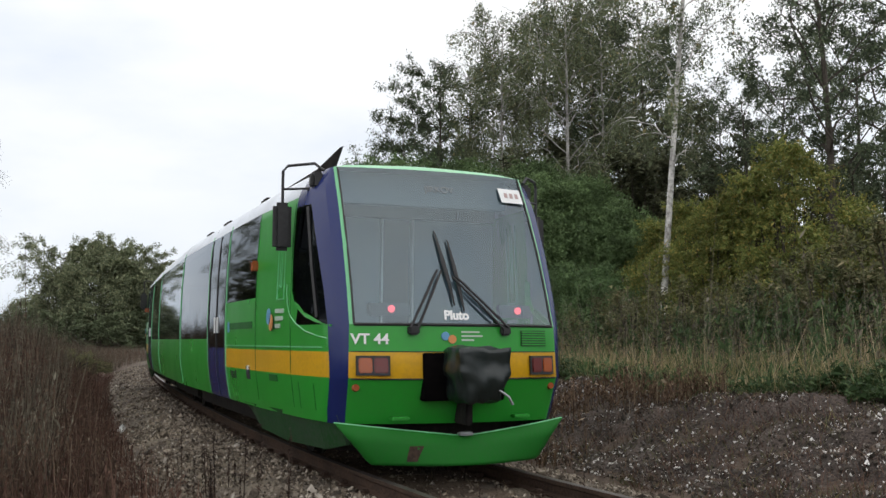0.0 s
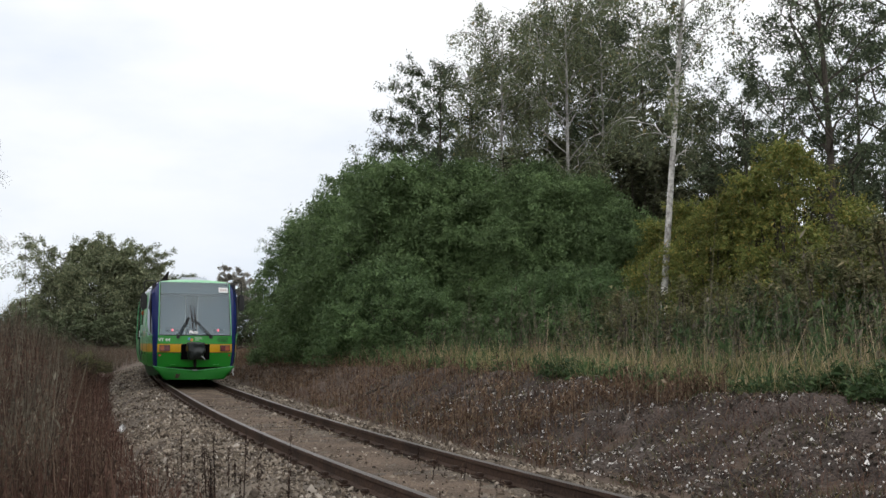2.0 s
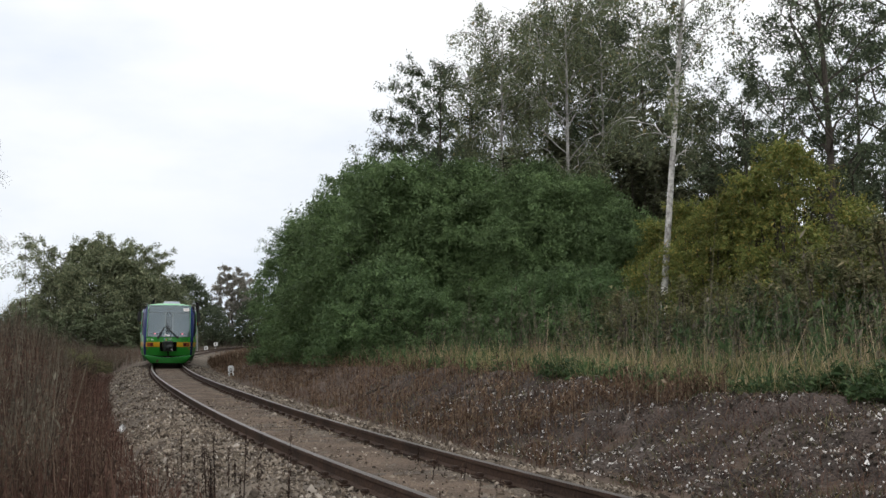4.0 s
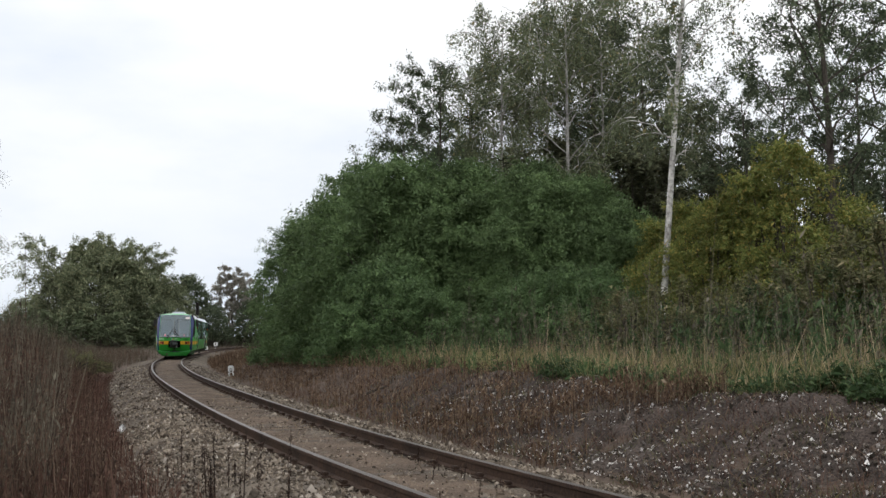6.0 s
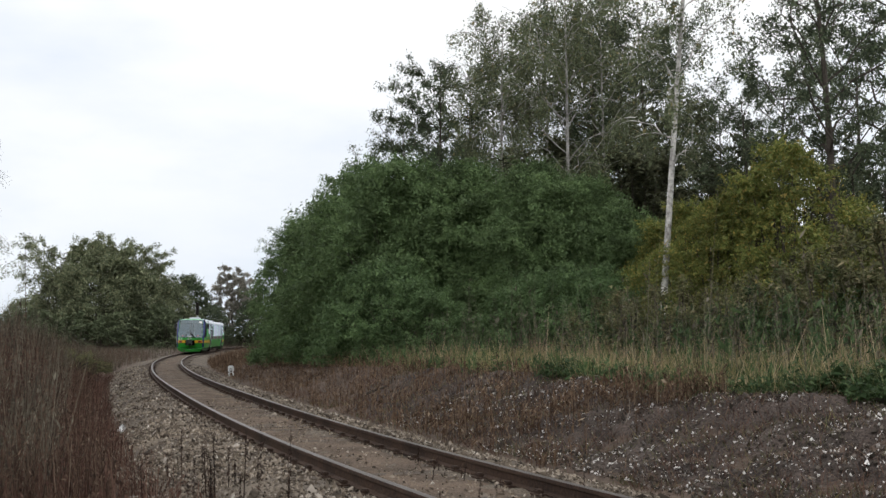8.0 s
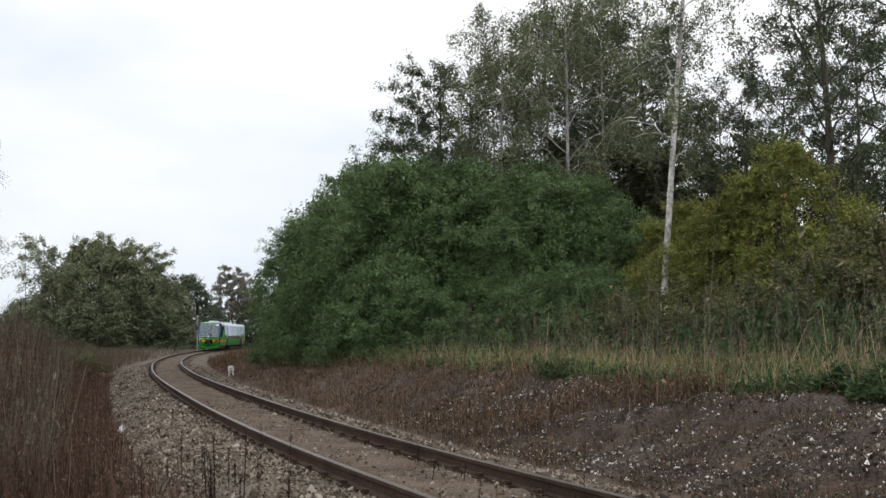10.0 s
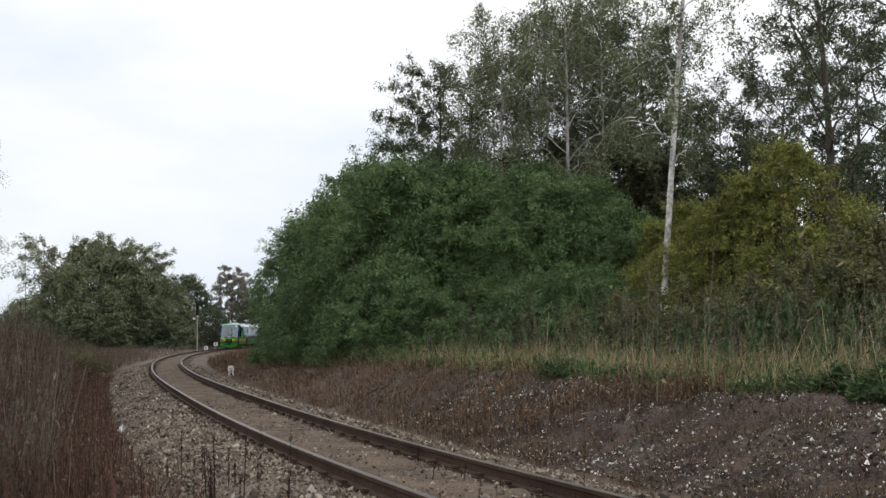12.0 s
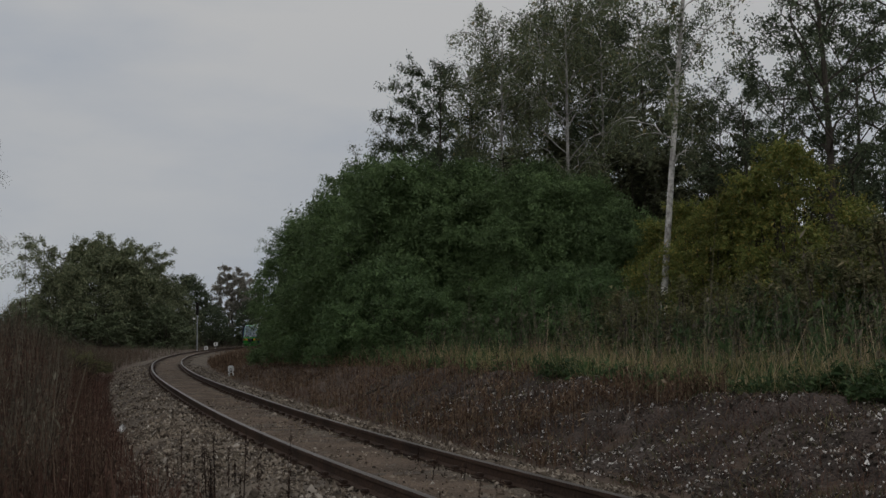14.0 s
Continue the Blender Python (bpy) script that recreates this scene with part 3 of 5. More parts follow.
    part("floor", box_bm(-1.2, 1.2, y0 + (0.55 if nosed else 0), length - 0.05, 0.72, 0.8, 0.01), M["inner_dark"], root)
    part("ceiling_lining", box_bm(-0.98, 0.98, y0 + (1.05 if nosed else 0), length - 0.05, 2.9, 2.93, 0.005), M["inner"], root)
    part("underframe", box_bm(-1.05, 1.05, y0 + 0.35, length - 0.1, 0.22, 0.72, 0.05), M["under"], root)


def text_part(name, words, size, mat, parent, m, label="", bold=0.0, slant=0.0):
    cu = bpy.data.curves.new(name, "FONT")
    cu.body, cu.size, cu.align_x, cu.extrude, cu.offset, cu.shear = words, size, "CENTER", 0.002, bold, slant
    tmp = new(name + "_curve", cu)
    me = bpy.data.meshes.new_from_object(tmp.evaluated_get(bpy.context.evaluated_depsgraph_get()))
    bpy.data.objects.remove(tmp)
    me.materials.clear()
    me.materials.append(mat)
    ob = new(name, me)
    ob.parent = parent
    ob.matrix_basis = m
    if label:
        tagged(ob, label)
    return ob


def face_point(x, z, out=0.0):
    """A place on the flat of the face, `out` metres proud of it."""
    f, y0 = front_half(z), nose_y(z)
    y = y0 + sweep_back(z) * float(np.interp(abs(x) / f, [0, 0.35, 0.7, 0.965, 1.0], [0, 0.08, 0.4, 0.88, 1.0]))
    return Vector((x, y - out, z))


def face_box(x0, x1, z0, z1, inner, outer, bevel=0.0, cuts=0):
    """A block laid on the face from `inner` behind it to `outer` before it, bent to the face."""
    bm = box_bm(x0, x1, -outer, inner, z0, z1, bevel)
    if cuts:
        bmesh.ops.subdivide_edges(bm, edges=[e for e in bm.edges if abs(e.verts[0].co.x - e.verts[1].co.x) > 0.6 * (x1 - x0)], cuts=cuts)
    for v in bm.verts:
        v.co.y += face_point(v.co.x, v.co.z).y
    return bm


def build_end_section(name):
    root = new(name)
    root.empty_display_size = 0.5
    shell_section(root, END_LEN, True)
    # cab partition, dashboard, seats
    bm = box_bm(-1.2, -0.2, 1.95, 2.0, 0.8, 2.66, 0.01)
    box_bm(0.2, 1.2, 1.95, 2.0, 0.8, 2.66, 0.01, bm)
    part("cab_partition", bm, M["inner"], root)
    part("display_box", box_bm(-0.98, 0.98, 1.12, 1.25, 2.71, 3.04, 0.01), M["inner"], root, "grey destination display box behind the windscreen")
    part("partition_header", box_bm(-1.2, 1.2, 1.9, 2.0, 2.67, 2.9, 0.01), M["inner_dark"], root)
    part("partition_door", box_bm(-0.17, 0.17, 1.99, 2.03, 0.8, 2.66, 0.01), M["inner_dark"], root)
    for sx in (-0.185, 0.185):
        part("door_jamb", box_bm(sx - 0.012, sx + 0.012, 1.92, 2.03, 0.8, 2.66, 0.003), M["concrete"], root)
    bm = box_bm(-0.92, 0.92, 0.32, 0.75, 1.26, 1.38, 0.04)
    box_bm(-0.88, 0.88, 0.42, 0.7, 0.8, 1.26, 0.03, bm)
    part("dashboard", bm, M["inner"], root)
    for row in range(5):
        for sx in (-0.75, 0.75):
            y = 2.7 + row * 1.15
            bm = box_bm(sx - 0.42, sx + 0.42, y, y + 0.12, 1.1, 2.0, 0.05)
            box_bm(sx - 0.42, sx + 0.42, y - 0.42, y, 1.1, 1.25, 0.05, bm)
            box_bm(sx - 0.1, sx + 0.1, y - 0.25, y, 0.8, 1.1, 0.02, bm)
            part("passenger_seat", bm, M["seat"], root)
    build_face(root)
    build_sides(root)
    build_roof_kit(root)
    build_wheels(root, (2.6,))
    return root


def build_face(root):
    # snow plough: a bowed blade, lower in the middle of its top edge
    n = 22
    v, f = [], []
    for lay in (0.0, 0.03):
        for j, (z, out, half) in enumerate(((0.13, 0.19, 0.84), (0.16, 0.19, 0.88), (0.29, 0.15, 1.03), (0.39, 0.11, 1.185))):
            for i in range(n + 1):
                t = -1 + 2 * i / n
                zz = z + (0.125 * abs(t) if j == 3 else (0.05 * abs(t) if j == 2 else 0))
                v.append((t * half, 0.02 + 0.3 * abs(t) ** 1.8 - out + lay, zz))
    for lay in (0, 1):
        o = lay * 4 * (n + 1)
        for j in range(3):
            for i in range(n):
                a = o + j * (n + 1) + i
                q = (a, a + 1, a + n + 2, a + n + 1)
                f.append(q if lay == 0 else q[::-1])
    o = 4 * (n + 1)
    for i in range(n):
        f.append((i + 1, i, o + i, o + i + 1))
        k = 3 * (n + 1) + i
        f.append((k, k + 1, o + k + 1, o + k))
    for j in range(3):
        a = j * (n + 1)
        f.append((a, a + n + 1, o + a + n + 1, o + a))
        b = a + n
        f.append((b + n + 1, b, o + b, o + b + n + 1))
    mesh_obj("snow_plough", v, f, M["plough"], root, "scuffed green snow plough blade, darkened for shade", smooth=True)
    v = []
    for z, x0, x1 in ((0.17, -0.56, -0.47), (0.24, -0.55, -0.44), (0.31, -0.53, -0.40)):
        for x in (x0, x1):
            half = float(np.interp(z, [0.13, 0.16, 0.29, 0.39], [0.84, 0.88, 1.03, 1.185]))
            out = float(np.interp(z, [0.16, 0.29, 0.39], [0.19, 0.15, 0.11]))
            v.append((x, 0.02 + 0.3 * abs(x / half) ** 1.8 - out - 0.006, z))
    v += [(a, b + 0.004, c) for a, b, c in v]
    mesh_obj("rust_patch", v, [(0, 1, 3, 2), (2, 3, 5, 4), (7, 6, 8, 9), (9, 8, 10, 11), (0, 2, 8, 6), (2, 4, 10, 8), (3, 1, 7, 9), (5, 3, 9, 11)], M["rail"], root, "rusty scrape on the plough blade")
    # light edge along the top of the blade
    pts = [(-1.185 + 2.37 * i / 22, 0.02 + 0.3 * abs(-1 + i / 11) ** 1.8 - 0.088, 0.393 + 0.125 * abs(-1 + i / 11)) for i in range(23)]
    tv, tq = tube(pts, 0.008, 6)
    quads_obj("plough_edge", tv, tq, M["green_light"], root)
    # near-black block painted as the shade in the coupler recess; coupler under its cover
    part("coupler_recess", box_bm(-0.41, 0.41, -0.085, 0.3, 0.72, 1.168, 0.01), M["recess_shade"], root, "near-black block painted as the shade of the coupler opening")
    bm = bmesh.new()
    bmesh.ops.create_cube(bm, size=1, matrix=Matrix.Translation((0.01, -0.36, 0.97)) @ Matrix.Diagonal((0.54, 0.5, 0.56, 1)))
    bmesh.ops.subdivide_edges(bm, edges=bm.edges[:], cuts=11, use_grid_fill=True)
    for vv in bm.verts:
        p = vv.co
        c = Vector((0.01, -0.36, 0.97))
        d = p - c
        r = max(abs(d.x) / 0.27, abs(d.y) / 0.25, abs(d.z) / 0.28)
        k = (1.0 / max(d.length / (0.30 * r + 1e-6), 1e-6)) ** 0.35 if r > 0 else 1
        d *= 0.9 + 0.1 * k
        if d.z < 0:
            d.x *= 1 + d.z * 0.9
            d.y *= 1 + d.z * 0.6
        fold = noise.noise(p * 5.0) * 0.055 + noise.noise(p * 14.0) * 0.022 + math.sin(p.x * 34 + p.y * 20 + p.z * 9) * 0.03 * (0.28 - d.z)
        vv.co = c + d * (1 + fold / max(d.length, 0.1))
    bmesh.ops.transform(bm, verts=bm.verts, matrix=Matrix.Translation((-0.03, -0.06, 0.14)) @ Matrix.Diagonal((0.9, 0.9, 0.86, 1)))
    part("coupler_cover", bm, M["tarp"], root, "crumpled dark green tarpaulin over the coupler", smooth=True)
    tv, tq = tube([(0.12, -0.6, 0.84), (0.2, -0.63, 0.78), (0.24, -0.63, 0.71)], 0.012, 6)
    quads_obj("coupler_lever", tv, tq, M["metal"], root)
    part("coupler_shank", box_bm(-0.035, 0.035, -0.2, 0.2, 0.5, 0.74, 0.015), M["under"], root)
    part("coupler_bracket", box_bm(-0.07, 0.07, -0.14, -0.05, 0.40, 0.43, 0.01), M["metal"], root)
    for sx in (-0.62, 0.62):
        bm = box_bm(sx - 0.09, sx + 0.09, -0.045, 0.06, 0.545, 0.58, 0.012)
        part("step_ledge", bm, M["green"], root)
    # lamps in black frames
    for sx in (-1, 1):
        c = sx * 0.868
        lamp = part("tail_lamp", face_box(c - 0.148, c + 0.148, 0.957, 1.14, 0.05, 0.03, 0.0, 5), M["black"], root, "black framed red and orange lamp pair")
        part("orange_lens", face_box(min(c + sx * 0.01, c + sx * 0.13), max(c + sx * 0.01, c + sx * 0.13), 0.98, 1.118, -0.02, 0.042, 0.01), M["lamp_orange"], lamp)
        part("red_lens", face_box(min(c - sx * 0.13, c - sx * 0.005), max(c - sx * 0.13, c - sx * 0.005), 0.98, 1.118, -0.02, 0.042, 0.01), M["lamp_red"], lamp)
        p = face_point(sx * 1.007, 0.843)
        bm = bmesh.new()
        bmesh.ops.create_cone(bm, segments=16, radius1=0.038, radius2=0.03, depth=0.03, cap_ends=True, matrix=Matrix.Translation(p + Vector((0, -0.012, 0))) @ Euler((radians(90), 0, 0)).to_matrix().to_4x4())
        part("reflector", bm, M["lamp_orange"], root, "small round reflector")
        # upper red lights shining behind the glass
        p = face_point(sx * 0.66, 1.58)
        bm = bmesh.new()
        bmesh.ops.create_uvsphere(bm, u_segments=14, v_segments=10, radius=0.036, matrix=Matrix.Translation(p + Vector((0, 0.06, 0))) @ Matrix.Diagonal((1, 0.5, 1, 1)))
        part("upper_tail_light", bm, M["tail_glow"], root, "lit red tail light behind the windscreen", smooth=True)
        bm = face_box(p.x - 0.19, p.x + 0.19, p.z - 0.07, p.z + 0.06, 0.2, -0.09, 0.015)
        part("lamp_housing", bm, M["inner_dark"], root)
    # slatted vent
    vent = part("vent_backing", face_box(0.63, 0.94, 1.235, 1.385, 0.03, 0.008, 0.0, 6), M["black"], root)
    for i in range(6):
        z = 1.25 + i * 0.024
        part("vent_slat", face_box(0.635, 0.935, z - 0.007, z + 0.007, -0.006, 0.02, 0.0, 6), M["green"], vent)
    # panel joints
    for z in (1.178, 0.922):
        pts = [face_point(x, z, 0.004) for x in np.linspace(-1.06, 1.06, 24)]
        tv, tq = tube(pts, 0.007 if z < 1 else 0.004, 5)
        quads_obj("panel_joint", tv, tq, M["black"], root)
    # black surround of the windscreen
    pts = [face_point(x, 1.432, 0.002) for x in np.linspace(-1.03, 1.03, 24)]
    tv, tq = tube(pts, 0.016, 6)
    quads_obj("windscreen_seal", tv, tq, M["black"], root)
    for sx in (-1, 1):
        pts = [face_point(sx * front_half(z) * 0.965, z, 0.004) for z in np.linspace(1.432, 3.03, 12)]
        tv, tq = tube(pts, 0.011, 6)
        quads_obj("windscreen_seal", tv, tq, M["black"], root)
    # wipers: two linked arms and a blade each
    for sx, base, top, blade0, blade1 in ((-1, (-0.5, 1.37), (-0.19, 1.96), (-0.16, 2.36), (-0.07, 1.62)), (1, (0.44, 1.37), (-0.05, 1.90), (-0.04, 2.27), (0.02, 1.56))):
        wiper = part("wiper", box_bm(base[0] - 0.05, base[0] + 0.05, -0.07, 0.02, base[1] - 0.035, base[1] + 0.05, 0.015), M["black"], root, "black pantograph windscreen wiper")
        for off in (-0.035, 0.035):
            a, b = face_point(base[0] + off, base[1] + 0.03, 0.06), face_point(top[0] + off * 0.6, top[1], 0.07)
            tv, tq = tube([a, (a + b) / 2 + Vector((0, -0.01, 0)), b], 0.013, 6)
            quads_obj("wiper_arm", tv, tq, M["black"], wiper)
        pts = [face_point(blade0[0] + (blade1[0] - blade0[0]) * t, blade0[1] + (blade1[1] - blade0[1]) * t, 0.03) for t in np.linspace(0, 1, 8)]
        tv, tq = tube(pts, [0.008, 0.014, 0.018, 0.022, 0.022, 0.018, 0.014, 0.008], 6)
        quads_obj("wiper_blade", tv, tq, M["black"], wiper)
    # lettering
    stand = Euler((radians(90), 0, 0)).to_matrix().to_4x4()

    def lettering(name, words, size, x, z, mat, label="", bold=0.0, slant=0.0):
        ob = text_part(name, words, size, mat, root, Matrix.Identity(4), label, bold, slant)
        for v in ob.data.vertices:
            px, pz, thick = x + v.co.x, z + v.co.y, v.co.z
            v.co = face_point(px, pz, 0.010 + thick)
        return ob
    lettering("name_lettering", "Pluto", 0.12, -0.06, 1.485, M["white"], "white lettering on the windscreen", 0.005, 0.08)
    lettering("fleet_lettering", "VT 44", 0.135, -0.89, 1.25, M["white"], "white fleet lettering", 0.003)
    lettering("destination_lettering", "JIRKOV", 0.1, 0.0, 2.79, M["faint"], "dim destination lettering behind glass")
    # round two-tone logo and its lines of small print
    for dx, col in ((-0.035, "logo_blue"), (0.035, "logo_orange")):
        bm = bmesh.new()
        p = face_point(dx - 0.15, 1.325 - (0.03 if dx > 0 else 0), 0.012)
        bmesh.ops.create_cone(bm, segments=16, radius1=0.042, radius2=0.04, depth=0.008, cap_ends=True, matrix=Matrix.Translation(p) @ stand)
        part("logo_disc", bm, M[col], root)
    for i in range(3):
        z = 1.365 - i * 0.038
        part("small_print", face_box(-0.02, -0.02 + (0.19, 0.22, 0.13)[i], z - 0.008, z + 0.008, 0.004, 0.006), M["soft_white"], root)
    # route board in the corner of the windscreen
    z0, z1 = 2.73, 2.89
    v = [face_point(0.70, z0, 0.03), face_point(0.98, z0, 0.03), face_point(0.97, z1, 0.03), face_point(0.69, z1, 0.03)]
    vb = [p + Vector((0, 0.01, 0)) for p in v]
    board = mesh_obj("route_board", v + vb, [(0, 1, 2, 3), (7, 6, 5, 4), (0, 4, 5, 1), (1, 5, 6, 2), (2, 6, 7, 3), (3, 7, 4, 0)], M["white"], root, "small white route board")
    for x in (0.75, 0.82, 0.89):
        v = [face_point(x, 2.785, 0.036), face_point(x + 0.04, 2.785, 0.036), face_point(x + 0.04, 2.84, 0.036), face_point(x, 2.84, 0.036)]
        vb = [p + Vector((0, 0.004, 0)) for p in v]
        mesh_obj("route_digit_bar", v + vb, [(0, 1, 2, 3), (7, 6, 5, 4), (0, 4, 5, 1), (1, 5, 6, 2), (2, 6, 7, 3), (3, 7, 4, 0)], M["board_print"], board)


def side_strip(name, root, sx, y, z0, z1, r, mat):
    """A thin upright strip that follows the curve of the side."""
    zs = np.linspace(z0, z1, 12)
    tv, tq = tube([(sx * (side_x(y, z) + 0.002), y, z) for z in zs], r, 6)
    return quads_obj(name, tv, tq, mat, root)


def side_plate(name, root, sx, y0, y1, z0, z1, out, mat, parent=None, bevel=0.0, label=""):
    """A thin plate bent to the side, standing `out` metres proud of it."""
    bm = box_bm(-0.02, out, y0, y1, z0, z1, bevel)
    if y1 - y0 > 0.6:
        bmesh.ops.subdivide_edges(bm, edges=[e for e in bm.edges if abs(e.verts[0].co.y - e.verts[1].co.y) > 0.5], cuts=9)
    for v in bm.verts:
        v.co.x = sx * (v.co.x + side_x(v.co.y, v.co.z))
    if sx < 0:
        bmesh.ops.reverse_faces(bm, faces=bm.faces[:])
    return part(name, bm, mat, parent or root, label)


def build_sides(root):
    for sx in (-1, 1):
        # rear-view mirror on a bent bracket
        pts = [(sx * 1.12, 0.98, 3.0), (sx * 1.2, 1.05, 3.08), (sx * 1.42, 1.3, 3.08), (sx * 1.46, 1.35, 3.03), (sx * 1.46, 1.35, 2.7)]
        tv, tq = tube(pts, 0.016, 6)
        mirror = quads_obj("mirror_bracket", tv, tq, M["black"], root, "black bent mirror bracket")
        part("mirror_head", box_bm(sx * 1.46 - 0.095, sx * 1.46 + 0.095, 1.3, 1.42, 2.2, 2.7, 0.04), M["black"], mirror, "tall black mirror housing")
        tv, tq = tube([(sx * 1.2, 1.1, 2.83), (sx * 1.46, 1.35, 2.84)], 0.013, 6)
        quads_obj("mirror_strut", tv, tq, M["black"], mirror)
        part("bracket_foot", box_bm(sx * 1.17 - 0.07, sx * 1.17 + 0.07, 1.0, 1.14, 2.82, 3.0, 0.03), M["black"], mirror)
        # sill that sweeps up behind the cab side window, with a thin light line below it
        prof = [(0.33, 1.41), (1.345, 1.41), (1.345, 1.95), (1.33, 1.78), (1.26, 1.68), (1.12, 1.59), (0.9, 1.51), (0.65, 1.455), (0.33, 1.43)]
        bm = bmesh.new()
        a = [bm.verts.new((sx * (side_x(y, z) + 0.007), y, z)) for y, z in prof]
        b = [bm.verts.new((sx * (side_x(y, z) - 0.03), y, z)) for y, z in prof]
        bmesh.ops.triangulate(bm, faces=[bm.faces.new(a if sx > 0 else a[::-1])])
        for i in range(len(prof)):
            k = (i + 1) % len(prof)
            bm.faces.new((a[k], a[i], b[i], b[k]) if sx > 0 else (a[i], a[k], b[k], b[i]))
        part("window_sill", bm, M["green"], root)
        tv, tq = tube([(sx * (side_x(y, z) + 0.006), y, z) for y, z in ((1.5, 1.86), (1.46, 1.66), (1.36, 1.54), (1.18, 1.45), (0.9, 1.37), (0.6, 1.32), (0.4, 1.3), (0.4, 1.22))], 0.006, 5)
        quads_obj("pinstripe", tv, tq, M["green_light"], root)
        side_plate("pinstripe", root, sx, 0.36, 4.75, 1.208, 1.22, 0.004, M["green_light"])
        # window post beside the driver
        tv, tq = tube([(sx * (side_x(y, z) + 0.004), y, z) for y, z in ((0.62, 1.5), (0.78, 2.0), (0.98, 2.62))], 0.02, 6)
        quads_obj("window_post", tv, tq, M["black"], root)
        # hatch outline on the panel behind the cab
        for y0, y1, z0, z1 in ((1.62, 1.64, 1.72, 2.62), (1.88, 1.9, 1.72, 2.62), (1.62, 1.9, 1.71, 1.725), (1.73, 1.74, 1.85, 2.55), (1.79, 1.8, 1.85, 2.55), (1.73, 1.8, 1.84, 1.855)):
            side_plate("hatch_edge", root, sx, y0, y1, z0, z1, 0.003, M["green_light"])
        # door: seals, pale edges of its frame, grips
        for y in (4.83, 5.55, 6.28):
            side_strip("door_seal", root, sx, y, 0.52, 2.74, 0.012, M["black"])
        for y in (4.77, 6.34, END_LEN - 0.04):
            side_strip("frame_edge", root, sx, y, 0.54, 2.8, 0.012, M["green_light"])
        for y in (1.36, 2.84):
            side_strip("body_seam", root, sx, y, 0.6, 2.7, 0.004, M["green_dark"])
        for y in (0.75, 1.15):
            side_strip("flap_seam", root, sx, y, 0.6, 0.86, 0.004, M["green_dark"])
        for y in (5.44, 5.66):
            side_plate("door_grip", root, sx, y - 0.014, y + 0.014, 1.38, 1.6, 0.02, M["white"], bevel=0.006)
        side_plate("side_repeater", root, sx, 2.8, 2.9, 2.08, 2.2, 0.07, M["lamp_orange"], bevel=0.012, label="orange side repeater lamp")
        side_plate("fuel_flap", root, sx, 1.9, 2.2, 0.84, 0.91, 0.004, M["green_dark"])
        side_plate("socket_cover", root, sx, 3.2, 3.34, 0.82, 0.97, 0.012, M["inner_dark"])
        side_plate("socket_tag", root, sx, 3.2, 3.26, 0.93, 0.98, 0.016, M["white"])
        for i in range(2):
            side_plate("side_mark", root, sx, 4.1 + 0.2 * i, 4.2 + 0.2 * i, 0.8, 0.89, 0.004, M["black"])
        side_plate("shaded_lettering_bar", root, sx, 3.0, 4.45, 1.42, 1.5, 0.003, M["green_dark"])
        side_plate("side_logo_bar", root, sx, 4.5, 4.62, 1.38, 1.52, 0.003, M["logo_blue"])
        for i, col in enumerate(("logo_blue", "logo_orange")):
            bm = bmesh.new()
            y, z = 2.17 - i * 0.1, 1.54 - i * 0.07
            bmesh.ops.create_cone(bm, segments=16, radius1=0.09, radius2=0.09, depth=0.01, cap_ends=True, matrix=Matrix.Translation((sx * (side_x(y, z) + 0.006), y, z)) @ Euler((0, radians(90), 0)).to_matrix().to_4x4())
            part("side_logo_disc", bm, M[col], root)
        for i in range(3):
            side_plate("side_small_print", root, sx, 1.62 + (0, 0.02, 0.12)[i], 1.92, 1.57 - i * 0.08, 1.615 - i * 0.08, 0.004, M["soft_white"])
        # lower apron round the wheels of the cab end
        bm = bmesh.new()
        rows = []
        for y, zt, zb in ((0.35, 0.58, 0.3), (0.8, 0.56, 0.22), (2.0, 0.54, 0.2), (3.2, 0.53, 0.24), (3.8, 0.52, 0.42)):
            w = side_x(y, 0.6)
            rows.append([bm.verts.new((sx * (w - 0.02), y, zt)), bm.verts.new((sx * (w - 0.12), y, zb)), bm.verts.new((sx * (w - 0.16), y, zb)), bm.verts.new((sx * (w - 0.06), y, zt))])
        for a, b in zip(rows, rows[1:]):
            for i in range(4):
                k = (i + 1) % 4
                bm.faces.new((a[i], a[k], b[k], b[i]))
        bm.faces.new(rows[0][::-1])
        bm.faces.new(rows[-1])
        bmesh.ops.recalc_face_normals(bm, faces=bm.faces[:])
        part("lower_apron", bm, M["apron"], root, "dirty lower apron, its green darkened for shade")


def build_roof_kit(root):
    # fin aerial on a low base
    bm = bmesh.new()
    base = [bm.verts.new(c) for c in ((-1.06, 2.05, 3.05), (-0.72, 1.86, 3.1), (-0.72, 2.5, 3.1), (-1.06, 2.6, 3.06))]
    mid = [bm.verts.new(c) for c in ((-0.94, 1.98, 3.17), (-0.76, 1.84, 3.19), (-0.76, 2.1, 3.21), (-0.92, 2.14, 3.19))]
    tip = [bm.verts.new(c) for c in ((-0.75, 1.7, 3.40), (-0.72, 1.68, 3.41), (-0.72, 1.72, 3.41), (-0.75, 1.74, 3.40))]
    for lo, hi in ((base, mid), (mid, tip)):
        for i in range(4):
            k = (i + 1) % 4
            bm.faces.new((lo[i], lo[k], hi[k], hi[i]))
    bm.faces.new(tip)
    bm.faces.new(base[::-1])
    part("fin_aerial", bm, M["under"], root, "dark shark fin roof aerial")
    part("roof_rail", box_bm(-1.08, -1.02, 1.5, 3.0, 3.03, 3.1, 0.02), M["under"], root)
